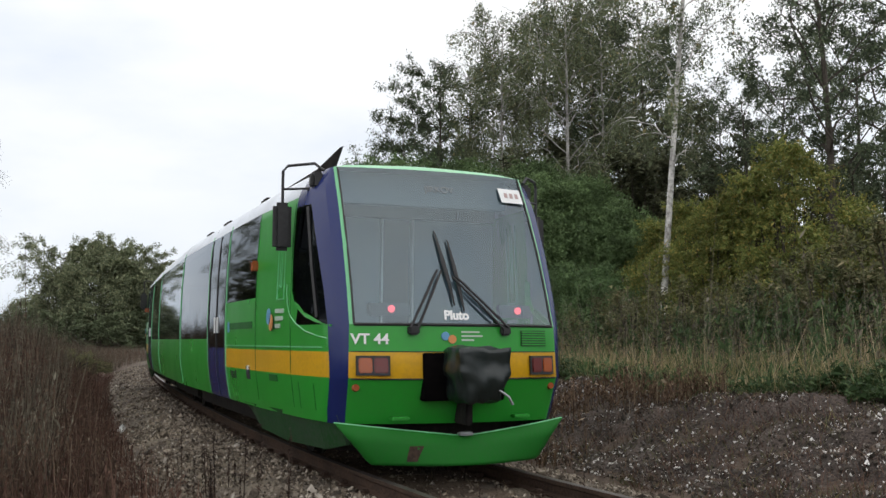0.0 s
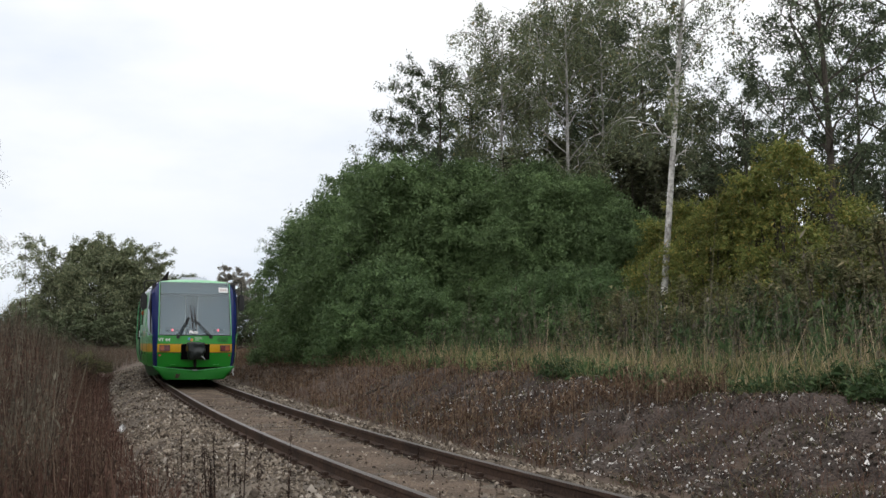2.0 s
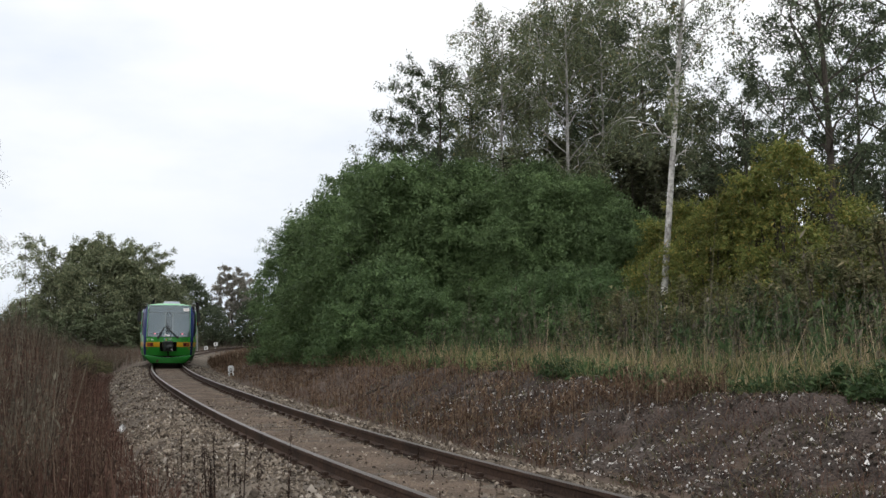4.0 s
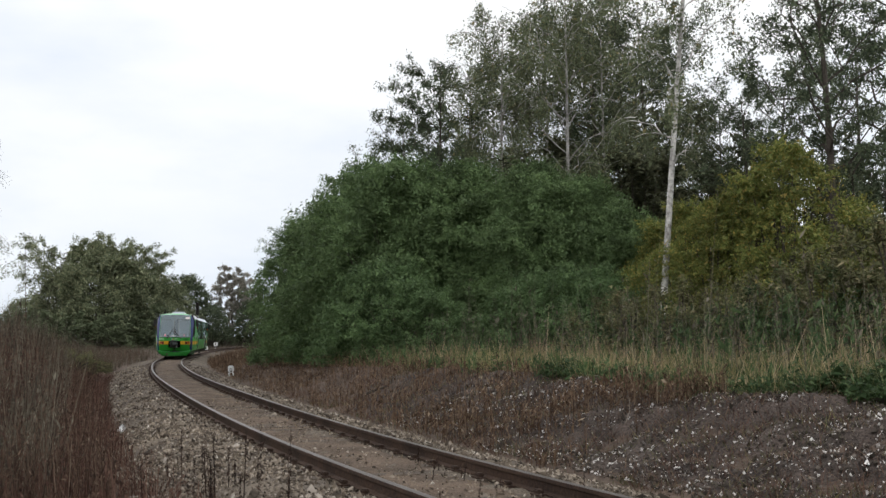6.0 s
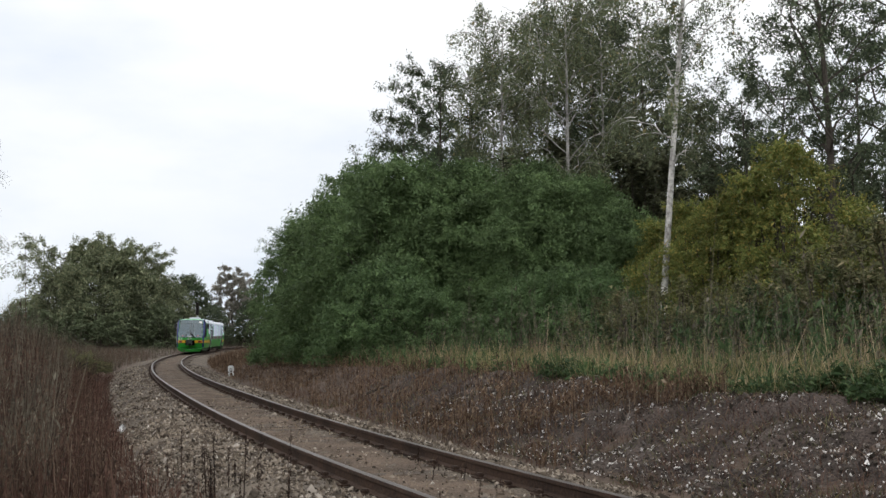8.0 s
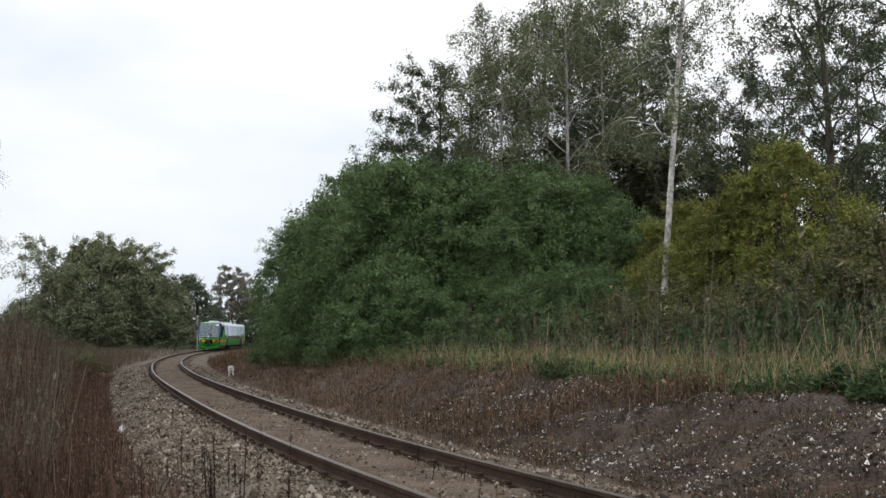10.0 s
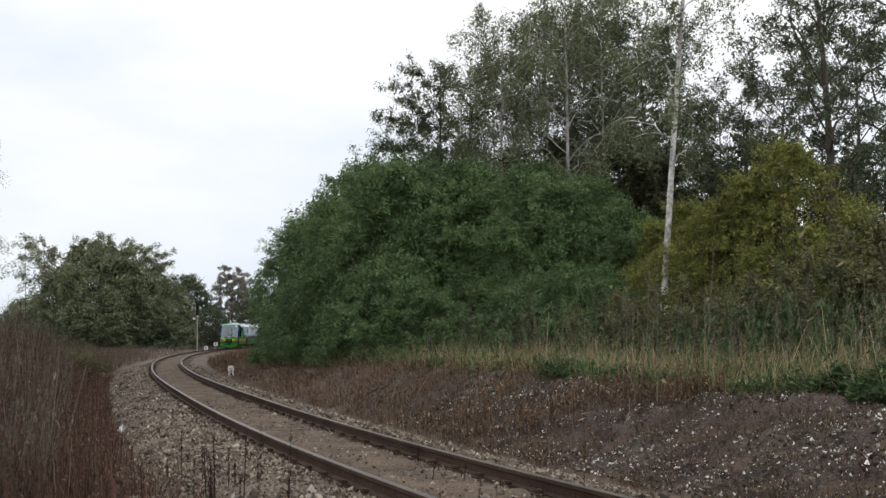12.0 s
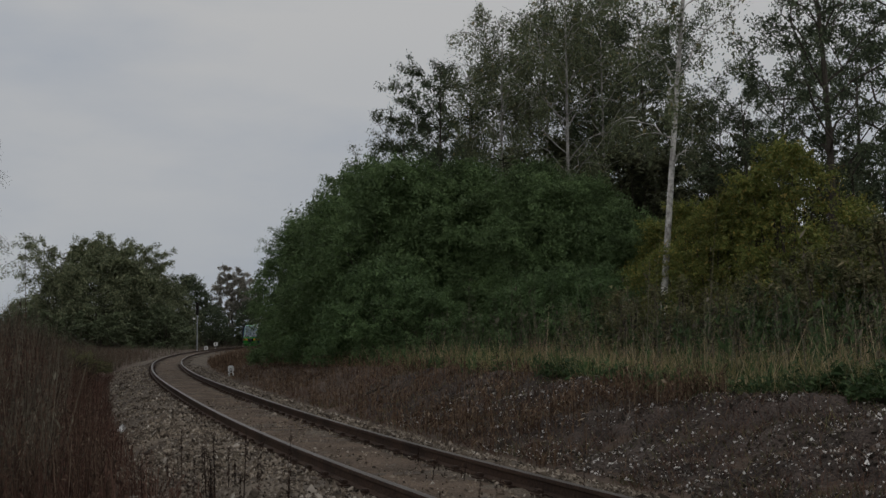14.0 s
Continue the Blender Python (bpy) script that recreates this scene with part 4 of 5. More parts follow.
    for y in (4.3, 9.0):
        part("roof_fitting", box_bm(-1.05, -0.8, y, y + 0.3, 3.03, 3.17, 0.03), M["under"], root)
    for y in (6.2, 7.9):
        part("roof_hatch", box_bm(-1.2, -1.0, y, y + 0.5, 3.0, 3.06, 0.02), M["under"], root)
    part("roof_unit", box_bm(-0.35, 0.55, 2.5, 4.4, 3.1, 3.29, 0.06), M["roof"], root, "pale raised roof equipment box")


WHEELSETS = []


def build_wheels(root, places):
    rot = Euler((0, radians(90), 0)).to_matrix().to_4x4()
    for y in places:
        bm = bmesh.new()
        bmesh.ops.create_cone(bm, segments=14, radius1=0.08, radius2=0.08, depth=1.5, cap_ends=True, matrix=rot)
        axle = part("wheelset", bm, M["under"], root, "dark steel wheelset")
        axle.location = (0, y, 0.40)
        for sx in (-0.75, 0.75):
            bm = bmesh.new()
            bmesh.ops.create_cone(bm, segments=28, radius1=0.39, radius2=0.38, depth=0.12, cap_ends=True, matrix=Matrix.Translation((sx, 0, 0)) @ rot)
            bmesh.ops.create_cone(bm, segments=28, radius1=0.42, radius2=0.42, depth=0.025, cap_ends=True, matrix=Matrix.Translation((sx * 0.92, 0, 0)) @ rot)
            for a in range(6):
                m = Euler((a * math.pi / 3, 0, 0)).to_matrix().to_4x4()
                bmesh.ops.create_cube(bm, size=1, matrix=m @ Matrix.Translation((sx * 1.085, 0, 0.2)) @ Matrix.Diagonal((0.03, 0.05, 0.26, 1)))
            part("wheel", bm, M["under"], axle)
        WHEELSETS.append((axle, y))


def build_middle_section():
    root = new("railcar_middle_section")
    shell_section(root, MID_LEN, False)
    # bellows: a sleeve of the body's own outline, a little inside it
    zs = [0.6, 1.0, 1.5, 2.2, 2.65, 2.86, 2.96, 3.03, 3.08]
    rim = [(half_width(z) - 0.03, z - 0.015) for z in zs] + [(-half_width(z) + 0.03, z - 0.015) for z in zs[::-1]]
    for y0, y1 in ((-GAP - 0.05, 0.03), (MID_LEN - 0.03, MID_LEN + GAP + 0.05)):
        bm = bmesh.new()
        a = [bm.verts.new((x, y0, z)) for x, z in rim]
        b = [bm.verts.new((x, y1, z)) for x, z in rim]
        for i in range(len(rim)):
            k = (i + 1) % len(rim)
            bm.faces.new((a[i], a[k], b[k], b[i]))
        bmesh.ops.recalc_face_normals(bm, faces=bm.faces[:])
        bmesh.ops.solidify(bm, geom=bm.faces[:], thickness=0.02)
        part("bellows", bm, M["black"], root, "black rubber articulation bellows")
    build_wheels(root, (MID_LEN / 2 - 0.95, MID_LEN / 2 + 0.95))
    part("roof_unit", box_bm(-0.6, 0.6, 0.9, MID_LEN - 0.9, 3.1, 3.26, 0.06), M["roof"], root)
    return root


# ---------------------------------------------------------------- vegetation
def zat(x, y):
    return float(ground_z(np.array([x]), np.array([y]))[0])


def scatter(n, s0, s1, u0, u1, rng, lift=-0.02):
    s, u = rng.uniform(s0, s1, n), rng.uniform(u0, u1, n)
    h, x, y = np.interp(s, TS, TH), np.interp(s, TS, TX), np.interp(s, TS, TY)
    px, py = x + np.cos(h) * u, y + np.sin(h) * u
    return np.stack([px, py, ground_z(px, py) + lift], 1), s, u


def tree_mesh(rng, height, crown_r, crown_from, leaves, leaf, droop, trunk_r, bark, leaf_mat, name, label, category, upright=0.7, lean=0.0, limbs=16, group=""):
    """A tapered trunk with limbs and twigs, and leaves in loose sprays along the twigs."""
    root = new(name)
    chunks, sprays = [], []
    n = 10
    t = np.linspace(0, 1, n)
    bend = rng.normal(size=2) * 0.02 * height
    trunk = np.stack([bend[0] * np.sin(t * 3) + lean * height * t, bend[1] * np.sin(t * 2.4), t * height * 0.96], 1)
    chunks.append(tube(trunk, trunk_r * (1 - t) ** 0.8 + 0.012, 8))
    for i in range(limbs):
        f = crown_from + (0.97 - crown_from) * (i + rng.uniform(0, 1)) / limbs
        base = np.array([np.interp(f, t, trunk[:, k]) for k in range(3)])
        ang = i * 2.4 + rng.uniform(-0.5, 0.5)
        prof = math.sin(math.pi * min(1, max(0.12, (1 - (f - crown_from) / (1 - crown_from)) * 0.85 + 0.1))) ** 0.6
        reach = crown_r * prof * rng.uniform(0.75, 1.2)
        d = np.array([math.cos(ang), math.sin(ang), upright * rng.uniform(0.7, 1.3)])
        m = 7
        q = np.linspace(0, 1, m)
        path = base + np.outer(q * reach, d) + np.outer(q ** 2 * reach * 0.25, [0, 0, 0.35 - droop])
        path[1:] += rng.normal(size=(m - 1, 3)) * 0.05 * reach
        chunks.append(tube(path, trunk_r * 0.34 * (1 - f * 0.6) * (1 - q * 0.9) + 0.006, 5))
        for j in range(5):
            g = rng.uniform(0.3, 1.0)
            b0 = np.array([np.interp(g, q, path[:, k]) for k in range(3)])
            d2 = rng.normal(size=3)
            d2[2] = d2[2] * 0.5 + 0.25 - droop * 0.9
            d2 = d2 / np.linalg.norm(d2) + d * 0.4
            ln = reach * rng.uniform(0.25, 0.55)
            tw = b0 + np.outer(np.linspace(0, 1, 5) * ln, d2) + np.outer(np.linspace(0, 1, 5) ** 2 * ln * -droop * 0.7, [0, 0, 1])
            chunks.append(tube(tw, 0.012 * np.linspace(1, 0.3, 5) + 0.002, 4))
            sprays.append((tw, ln))
    v, q = merged(chunks)
    quads_obj("trunk", v, q, bark, root)
    per = max(8, leaves // len(sprays))
    cs = []
    for tw, ln in sprays:
        g = rng.uniform(0.1, 1.08, per)
        p = np.stack([np.interp(g, np.linspace(0, 1, 5), tw[:, k]) for k in range(3)], 1)
        p += rng.normal(size=(per, 3)) * np.array([0.13, 0.13, 0.12]) * (0.6 + ln * 0.55)
        if droop > 0:
            p[:, 2] -= np.abs(rng.normal(size=per)) * droop * 0.6
        cs.append(p)
    lv, lq = leaf_tris(np.concatenate(cs), leaf, leaf * 0.55, rng, droop)
    quads_obj("crown", lv, lq, leaf_mat, root)
    tagged(root, label, category, group)
    return root


def bush_mesh(rng, rx, ry, height, leaves, leaf, mat, name, label, clumps=70, droop=0.15, category="bush", group="", low=0.02):
    """Many stems that lean outwards under a crown of leafy sprays."""
    root = new(name)
    chunks, cs = [], []
    per = leaves // clumps
    for i in range(clumps):
        ang = rng.uniform(0, 2 * math.pi)
        el = math.asin(rng.uniform(low, 1.0))
        k = rng.uniform(0.8, 1.0) if rng.uniform() < 0.8 else rng.uniform(0.35, 0.8)
        lump = 1 + 0.16 * math.sin(ang * 3 + el * 2) + 0.1 * math.sin(ang * 5 - el * 4 + 1)
        tip = np.array([math.cos(ang) * math.cos(el) * rx * k * lump, math.sin(ang) * math.cos(el) * ry * k * lump, max(0.2, math.sin(el) * height * k * lump * 0.93)])
        base = np.array([tip[0] * 0.25, tip[1] * 0.25, 0.0])
        q = np.linspace(0, 1, 6)
        path = base + np.outer(q, tip - base) + np.outer(np.sin(q * math.pi), [0, 0, 0.1 * height])
        chunks.append(tube(path, 0.035 * (1 - q * 0.85) + 0.004, 4))
        size = rng.uniform(0.55, 1.15) * (rx * ry * height / clumps) ** (1 / 3) * 1.15
        out = tip / (np.linalg.norm(tip) + 1e-6)
        sp = 20
        for _ in range(sp):
            d = rng.normal(size=3) * 0.75 + out * 0.55 + np.array([0, 0, 0.35])
            d /= np.linalg.norm(d)
            ln = size * rng.uniform(0.6, 1.35)
            g = rng.uniform(0.0, 1.0, max(2, per // sp))
            p = tip + np.outer(g * ln, d) + rng.normal(size=(len(g), 3)) * size * 0.085 * (1.3 - 0.6 * g[:, None])
            p[:, 2] -= g ** 2 * ln * droop * 1.5
            cs.append(p)
    v, q = merged(chunks)
    quads_obj("stem", v, q, M["bark"], root)
    c = np.concatenate(cs)
    c[:, 2] = np.maximum(c[:, 2], 0.03 + rng.uniform(0, 0.25, len(c)))
    lv, lq = leaf_tris(c, leaf, leaf * 0.5, rng, 0.1, 0.35, 0.5)
    quads_obj("foliage", lv, lq, mat, root)
    tagged(root, label, category, group)
    return root


def facing_leaves(c, d, length, width, rng, spread=0.3, loose=0.7):
    """Narrow leaves that lie roughly square to the directions d."""
    n = len(c)
    nrm = d + rng.normal(size=(n, 3)) * loose
    nrm /= np.linalg.norm(nrm, axis=1)[:, None] + 1e-9
    a = np.cross(nrm, rng.normal(size=(n, 3)))
    a[:, 2] -= 0.25
    a /= np.linalg.norm(a, axis=1)[:, None] + 1e-9
    b = np.cross(nrm, a)
    k = np.exp(rng.normal(size=(n, 1)) * spread) * 0.5
    a, b = a * length * k, b * width * k
    v = np.stack([c - a - b, c - a * 0.5 + b, c + a], 1).reshape(-1, 3)
    return v, np.arange(n * 3).reshape(n, 3)


def billow_mesh(rng, rx, ry, height, leaves, leaf, mat, name, label, clumps, radius, category="bush", group="", foot=0.1, shoulder=0.75, airy=0.25):
    """Stems under a dome of rounded leafy billows, lit on top and hollow below, with loose sprays at the edge."""
    root = new(name)
    chunks, cs, ds = [], [], []
    per = leaves // clumps
    for i in range(clumps):
        ang = i * 2.39996 + rng.uniform(-0.3, 0.3)
        e = foot + (1 - foot) * (i + rng.uniform(0, 1)) / clumps
        k = rng.uniform(0.78, 1.08) if rng.uniform() < 0.85 else rng.uniform(0.45, 0.75)
        w = (1 - e ** 2.4) ** shoulder
        lump = 1 + 0.12 * math.sin(ang * 3 + e * 5) + 0.08 * math.sin(ang * 5 - e * 7 + 1)
        c = np.array([math.cos(ang) * rx * w * k * lump, math.sin(ang) * ry * w * k * lump, e * height * (0.92 + 0.08 * k * lump)])
        r = radius * rng.uniform(0.65, 1.3)
        out = np.array([c[0] / rx, c[1] / ry, 0.75 * e + 0.25])
        out /= np.linalg.norm(out)
        base = np.array([c[0] * 0.2, c[1] * 0.2, 0.0])
        q = np.linspace(0, 1, 5)
        chunks.append(tube(base + np.outer(q, c - base) + np.outer(np.sin(q * math.pi), [0, 0, 0.06 * height]), 0.04 * (1 - q * 0.85) + 0.004, 4))
        n1 = int(per * (1 - airy))
        d = rng.normal(size=(n1, 3)) + out * 0.8 + np.array([0, 0, 0.7])
        d /= np.linalg.norm(d, axis=1)[:, None]
        lob = 1 + 0.3 * np.sin(d[:, 0] * 6 + i) * np.sin(d[:, 1] * 6 - i) + 0.16 * np.sin(d[:, 2] * 9 + 2 * i)
        cs.append(c + d * np.array([1, 1, 0.8]) * (r * lob * rng.uniform(0.62, 1.06, n1) ** 0.7)[:, None])
        ds.append(d)
        for _ in range(7):
            m = max(3, int(per * airy / 7))
            d = rng.normal(size=3) * 0.6 + out
            d /= np.linalg.norm(d)
            g = rng.uniform(0.5, 1.0, m)
            ln = r * rng.uniform(1.05, 1.55)
            pth = c + np.outer(g * ln, d) + rng.normal(size=(m, 3)) * 0.09 * r
            pth[:, 2] -= g ** 2 * ln * 0.15
            cs.append(pth)
            ds.append(np.broadcast_to(d * 0.3 + np.array([0, 0, 0.7]), (m, 3)))
    v, q = merged(chunks)
    quads_obj("stem", v, q, M["bark"], root)
    c = np.concatenate(cs)
    c[:, 2] = np.maximum(c[:, 2], 0.03 + rng.uniform(0, 0.3, len(c)))
    lv, lq = facing_leaves(c, np.concatenate(ds), leaf, leaf * 0.55, rng)
    quads_obj("foliage", lv, lq, mat, root)
    tagged(root, label, category, group)
    return root


def place(ob, x, y, turn=0.0, scale=1.0, sink=0.05):
    ob.matrix_world = pose(x, y, zat(x, y) - sink, 0, 0, turn) @ Matrix.Diagonal((scale, scale, scale, 1))


def plant(proto, spots):
    """Put the prototype on the first spot and copies on the others: x, y, turn, scale."""
    for i, (x, y, turn, scale) in enumerate(spots):
        if i == 0:
            place(proto, x, y, turn, scale)
        else:
            c = copy_thing(proto, pose(x, y, zat(x, y) - 0.05, 0, 0, turn))
            c.scale = (scale, scale, scale)


def at(px, d):
    """Place on the plan at depth d along the way that crosses the picture at px of 1568."""
    return ((px - 784) / 1811.7 * d, d)


def build_woods():
    r = np.random.default_rng(11)
    birch = tree_mesh(r, 19, 2.2, 0.3, 11000, 0.09, 0.8, 0.1, M["birch"], M["leaf_birch"], "birch_tree", "tall birch with white bark and thin drooping twigs", "tree", 0.95, 0.1, 20, "trees of the wood")
    plant(birch, [(*at(1163, 28.5), 0, 0.95)])
    birches = tree_mesh(r, 18, 2.9, 0.2, 26000, 0.1, 0.8, 0.11, M["birch_grey"], M["leaf_birch"], "birch_tree", "feathery birch with grey green drooping crown", "tree", 1.0, 0.0, 30, "trees of the wood")
    # the last copy stands unseen at the left, added for the window reflections
    plant(birches, [(*at(1005, 46), 140, 1.0), (*at(905, 49), 200, 0.98), (*at(955, 54), 80, 1.08), (*at(1085, 52), 300, 1.05), (*at(1245, 50), 250, 0.7), (*at(870, 55), 10, 0.95), (*at(-78, 40), 40, 0.5), (-16.5, 19, 70, 0.62)])
    oak = tree_mesh(r, 16, 3.4, 0.22, 24000, 0.115, 0.1, 0.19, M["bark"], M["leaf_dark"], "broadleaf_tree", "tall grey green broadleaf tree with an open crown", "tree", 0.9, -0.03, 26, "trees of the wood")
    plant(oak, [(*at(1475, 36), 0, 0.98), (*at(1050, 55), 70, 1.15), (*at(1120, 60), 130, 1.15), (*at(1395, 54), 200, 0.93), (*at(1590, 42), 100, 1.1), (*at(1160, 57), 300, 1.16)])
    alder = tree_mesh(r, 14, 2.7, 0.22, 17000, 0.105, 0.1, 0.13, M["bark"], M["leaf_dark"], "slender_tree", "slender grey green tree with open crown", "tree", 1.0, 0.0, 20, "trees of the wood")
    plant(alder, [(*at(712, 54), 0, 0.95), (*at(790, 54), 90, 1.1), (*at(835, 60), 220, 1.2), (*at(760, 66), 30, 1.1), (*at(1318, 46), 300, 0.85), (*at(1068, 58), 120, 1.3), (*at(1540, 50), 60, 1.1), (*at(1288, 56), 60, 0.98)])
    thick = bush_mesh(r, 4.2, 3.0, 9.0, 14000, 0.26, M["leaf_thicket"], "undergrowth_tree", "dense brownish green undergrowth, partly unseen copies added to darken reflections", 110, group="undergrowth of the wood")
    # copies left of view and behind the bushes are unseen, added to darken reflections
    plant(thick, [(*at(px, 52 + 3 * math.sin(px)), px, k) for px, k in ((690, 0.9), (780, 0.95), (870, 1.1), (960, 1.2), (1050, 1.25), (1130, 1.2), (1215, 1.2), (1300, 1.2), (1390, 1.05), (1470, 0.95), (1550, 1.05), (1640, 1.0))] + [(-22.5, 33, 10, 1.15), (-28, 40, 80, 1.25), (-17.5, 25, 150, 1.2), (-31, 48, 200, 1.5), (-24, 29, 50, 1.4)] + [(*at(px, d), px, 0.85 if d < 130 else 1.3) for px, d in ((545, 86), (540, 104), (545, 122), (600, 92), (620, 112), (570, 140), (560, 148), (592, 165), (588, 158), (628, 178), (565, 133), (600, 145))])


def build_bushes():
    r = np.random.default_rng(21)
    big = billow_mesh(r, 3.2, 3.0, 6.6, 105000, 0.098, M["leaf_bush_dark"], "large_bush", "large dense dark green bush beside the track", 38, 1.15, group="bushes beside the track")
    plant(big, [(*at(708, 40), 0, 1.08), (*at(765, 42), 75, 1.04), (*at(828, 39), 120, 1.02), (*at(890, 37.5), 60, 0.8), (*at(958, 38), 200, 0.96), (*at(1035, 37.5), 330, 0.86), (*at(1095, 36.5), 290, 0.7)])
    slim = billow_mesh(r, 2.5, 2.5, 7.2, 64000, 0.105, M["leaf_bush_dark"], "tall_bush", "tall dark green bush at the edge of the thicket", 30, 1.0, group="bushes beside the track", airy=0.35)
    plant(slim, [(*at(537, 62), 0, 1.06), (*at(585, 53), 100, 1.05), (*at(618, 47), 200, 1.08), (*at(662, 43), 300, 1.06), (*at(560, 66), 60, 1.0)])
    mid = billow_mesh(r, 2.3, 2.1, 2.9, 34000, 0.092, M["leaf_bush"], "green_bush", "rounded fresh green bush at the foot of the thicket", 22, 0.88, group="bushes beside the track", foot=0.04, airy=0.45)
    plant(mid, [(*at(620, 41), 0, 1.05), (*at(700, 35), 130, 0.95), (*at(565, 49), 60, 1.0), (*at(755, 33.5), 200, 0.68), (*at(534, 57), 30, 0.95), (*at(950, 32), 30, 0.75), (*at(1050, 31), 100, 0.75), (*at(660, 38), 280, 1.0)])
    yel = billow_mesh(r, 1.5, 1.5, 4.7, 36000, 0.075, M["leaf_yellow"], "yellowing_bush", "loose bush with yellow green autumn leaves", 34, 0.6, group="autumn bushes on the bank", airy=0.5)
    plant(yel, [(*at(1393, 27), 0, 1.1), (*at(1335, 28), 120, 0.96), (*at(1268, 28.5), 200, 0.84), (*at(1222, 30.5), 50, 0.88), (*at(1168, 34), 80, 0.85)])
    rank = bush_mesh(r, 1.5, 1.2, 2.2, 13000, 0.07, M["leaf_scrub"], "bramble_bush", "scrubby yellow green weeds and brambles on the bank", 50, group="scrub on the bank")
    plant(rank, [(*at(1120, 25), 0, 0.8), (*at(1200, 24), 70, 0.85), (*at(1290, 23), 140, 0.85), (*at(1370, 22.5), 210, 0.9), (*at(1450, 21.5), 30, 1.0), (*at(1530, 21), 90, 1.1), (*at(1070, 27), 160, 0.8), (*at(1600, 20), 10, 1.2)])
    for mat, label, spots in (("leaf_fresh", "fresh green scrub among dead stalks", ((1085, 26, 0, 0.75), (1165, 25, 50, 0.7), (1330, 22, 100, 0.75), (1490, 20.5, 150, 0.85), (1245, 23, 20, 0.6))),
                              ("leaf_yellow", "yellow green scrub on the bank", ((1150, 27, 0, 0.8), (1410, 23, 60, 0.9), (1560, 21, 100, 1.0), (1240, 25, 10, 0.8), (1480, 23.5, 200, 1.2)))):
        ob = bush_mesh(r, 1.3, 1.0, 2.0, 8000, 0.075, M[mat], "scrub_bush", label, 40, group="scrub on the bank", low=0.1)
        plant(ob, [(*at(px, d), turn, k) for px, d, turn, k in spots])
    pale = bush_mesh(r, 1.3, 1.1, 1.1, 9000, 0.06, M["leaf_scrub"], "pale_shrub", "low pale green shrub among the dry weeds on the bank", 36, group="shrubs on the weedy bank")
    plant(pale, [(*at(120, 36), 0, 0.75), (*at(150, 43), 130, 0.8)])
    low = bush_mesh(r, 0.8, 0.6, 0.5, 2600, 0.075, M["leaf_fresh"], "nettle_clump", "low green leafy clump hanging over the gravel bank", 26, group="green clumps on the gravel bank")
    spots = [(on_track(s, u), turn, k) for s, u, turn, k in ((9.0, 5.5, 0, 0.8), (10.2, 5.6, 120, 0.9), (11.6, 5.5, 60, 0.6), (8.0, 5.8, 200, 0.9), (7.0, 5.4, 20, 0.9), (14.6, 5.6, 250, 0.8), (17.5, 5.5, 90, 0.9), (6.4, 5.6, 300, 1.2), (20.5, 5.8, 40, 0.8), (9.8, 5.8, 80, 1.2), (12.2, 5.5, 15, 0.8), (15.8, 5.7, 140, 0.8))]
    plant(low, [(p.x, p.y, turn, k) for p, turn, k in spots])


def build_far_trees():
    r = np.random.default_rng(31)
    wil = tree_mesh(r, 11.5, 5.0, 0.1, 26000, 0.2, 0.35, 0.28, M["bark"], M["leaf_willow"], "willow_tree", "broad willow with grey green leaves beyond the bend", "tree", 0.6, 0.0, 34, "trees beyond the bend")
    plant(wil, [(*at(112, 146), 90, 1.22), (*at(180, 146), 0, 1.3), (*at(245, 148), 200, 1.12), (*at(40, 175), 120, 0.5)])
    dense = billow_mesh(r, 5.6, 5.0, 12.0, 42000, 0.26, M["leaf_willow"], "dense_willow_tree", "dense rounded grey green willow beyond the bend", 80, 1.75, "tree", "trees beyond the bend", foot=0.1, shoulder=0.6, airy=0.3)
    plant(dense, [(*at(178, 143), 0, 1.05), (*at(110, 150), 90, 0.82), (*at(240, 147), 200, 0.9), (*at(292, 152), 40, 0.74), (*at(40, 172), 150, 0.62)])
    dark = billow_mesh(r, 4.0, 3.6, 9.0, 20000, 0.24, M["leaf_dark"], "dark_tree", "dark leafy tree at the end of the bend", 50, 1.4, "tree", "trees beyond the bend", foot=0.15, airy=0.35)
    plant(dark, [(*at(330, 160), 0, 1.15), (*at(375, 172), 80, 0.72), (*at(445, 178), 160, 0.8)])
    grey = tree_mesh(r, 13.5, 3.8, 0.16, 30000, 0.22, 0.2, 0.2, M["bark"], M["leaf_grey"], "grey_leaved_tree", "greyish brown thin leaved tree beyond the bend", "tree", 0.8, 0.0, 30, "trees beyond the bend")
    plant(grey, [(*at(412, 182), 0, 0.95), (*at(440, 196), 110, 0.8)])
    low = bush_mesh(r, 5.0, 3.6, 5.6, 8000, 0.4, M["leaf_hedge"], "hedge_bush", "dark hedge bush beyond the bend", 60, group="hedge beyond the bend")
    plant(low, [(*at(px, 138 + 4 * math.sin(px)), px, 1.0 + 0.2 * math.sin(px * 1.7)) for px in (80, 125, 180, 235, 290)])
    plant(copy_thing(low, pose(0, 0, 0)), [(*at(px, 150), 3 * px, k) for px, k in ((10, 0.85), (42, 1.05), (-25, 0.8))])
    plant(copy_thing(low, pose(0, 0, 0)), [(*at(px, 176), px, 0.62) for px in (362, 395, 440)])


def mask(b, size, seed, cut):
    return wobble(b[:, 0], b[:, 1], size, seed) > cut


def seed_plants(base, height, rng, heads=7, lean=0.09, head=0.045, w=0.012, loose=0.022):
    """Dry stalks with small seed heads crowding their upper half."""
    n = len(base)
    h = height * np.exp(rng.normal(size=n) * 0.3)
    off = rng.normal(size=(n, 2)) * lean * h[:, None]
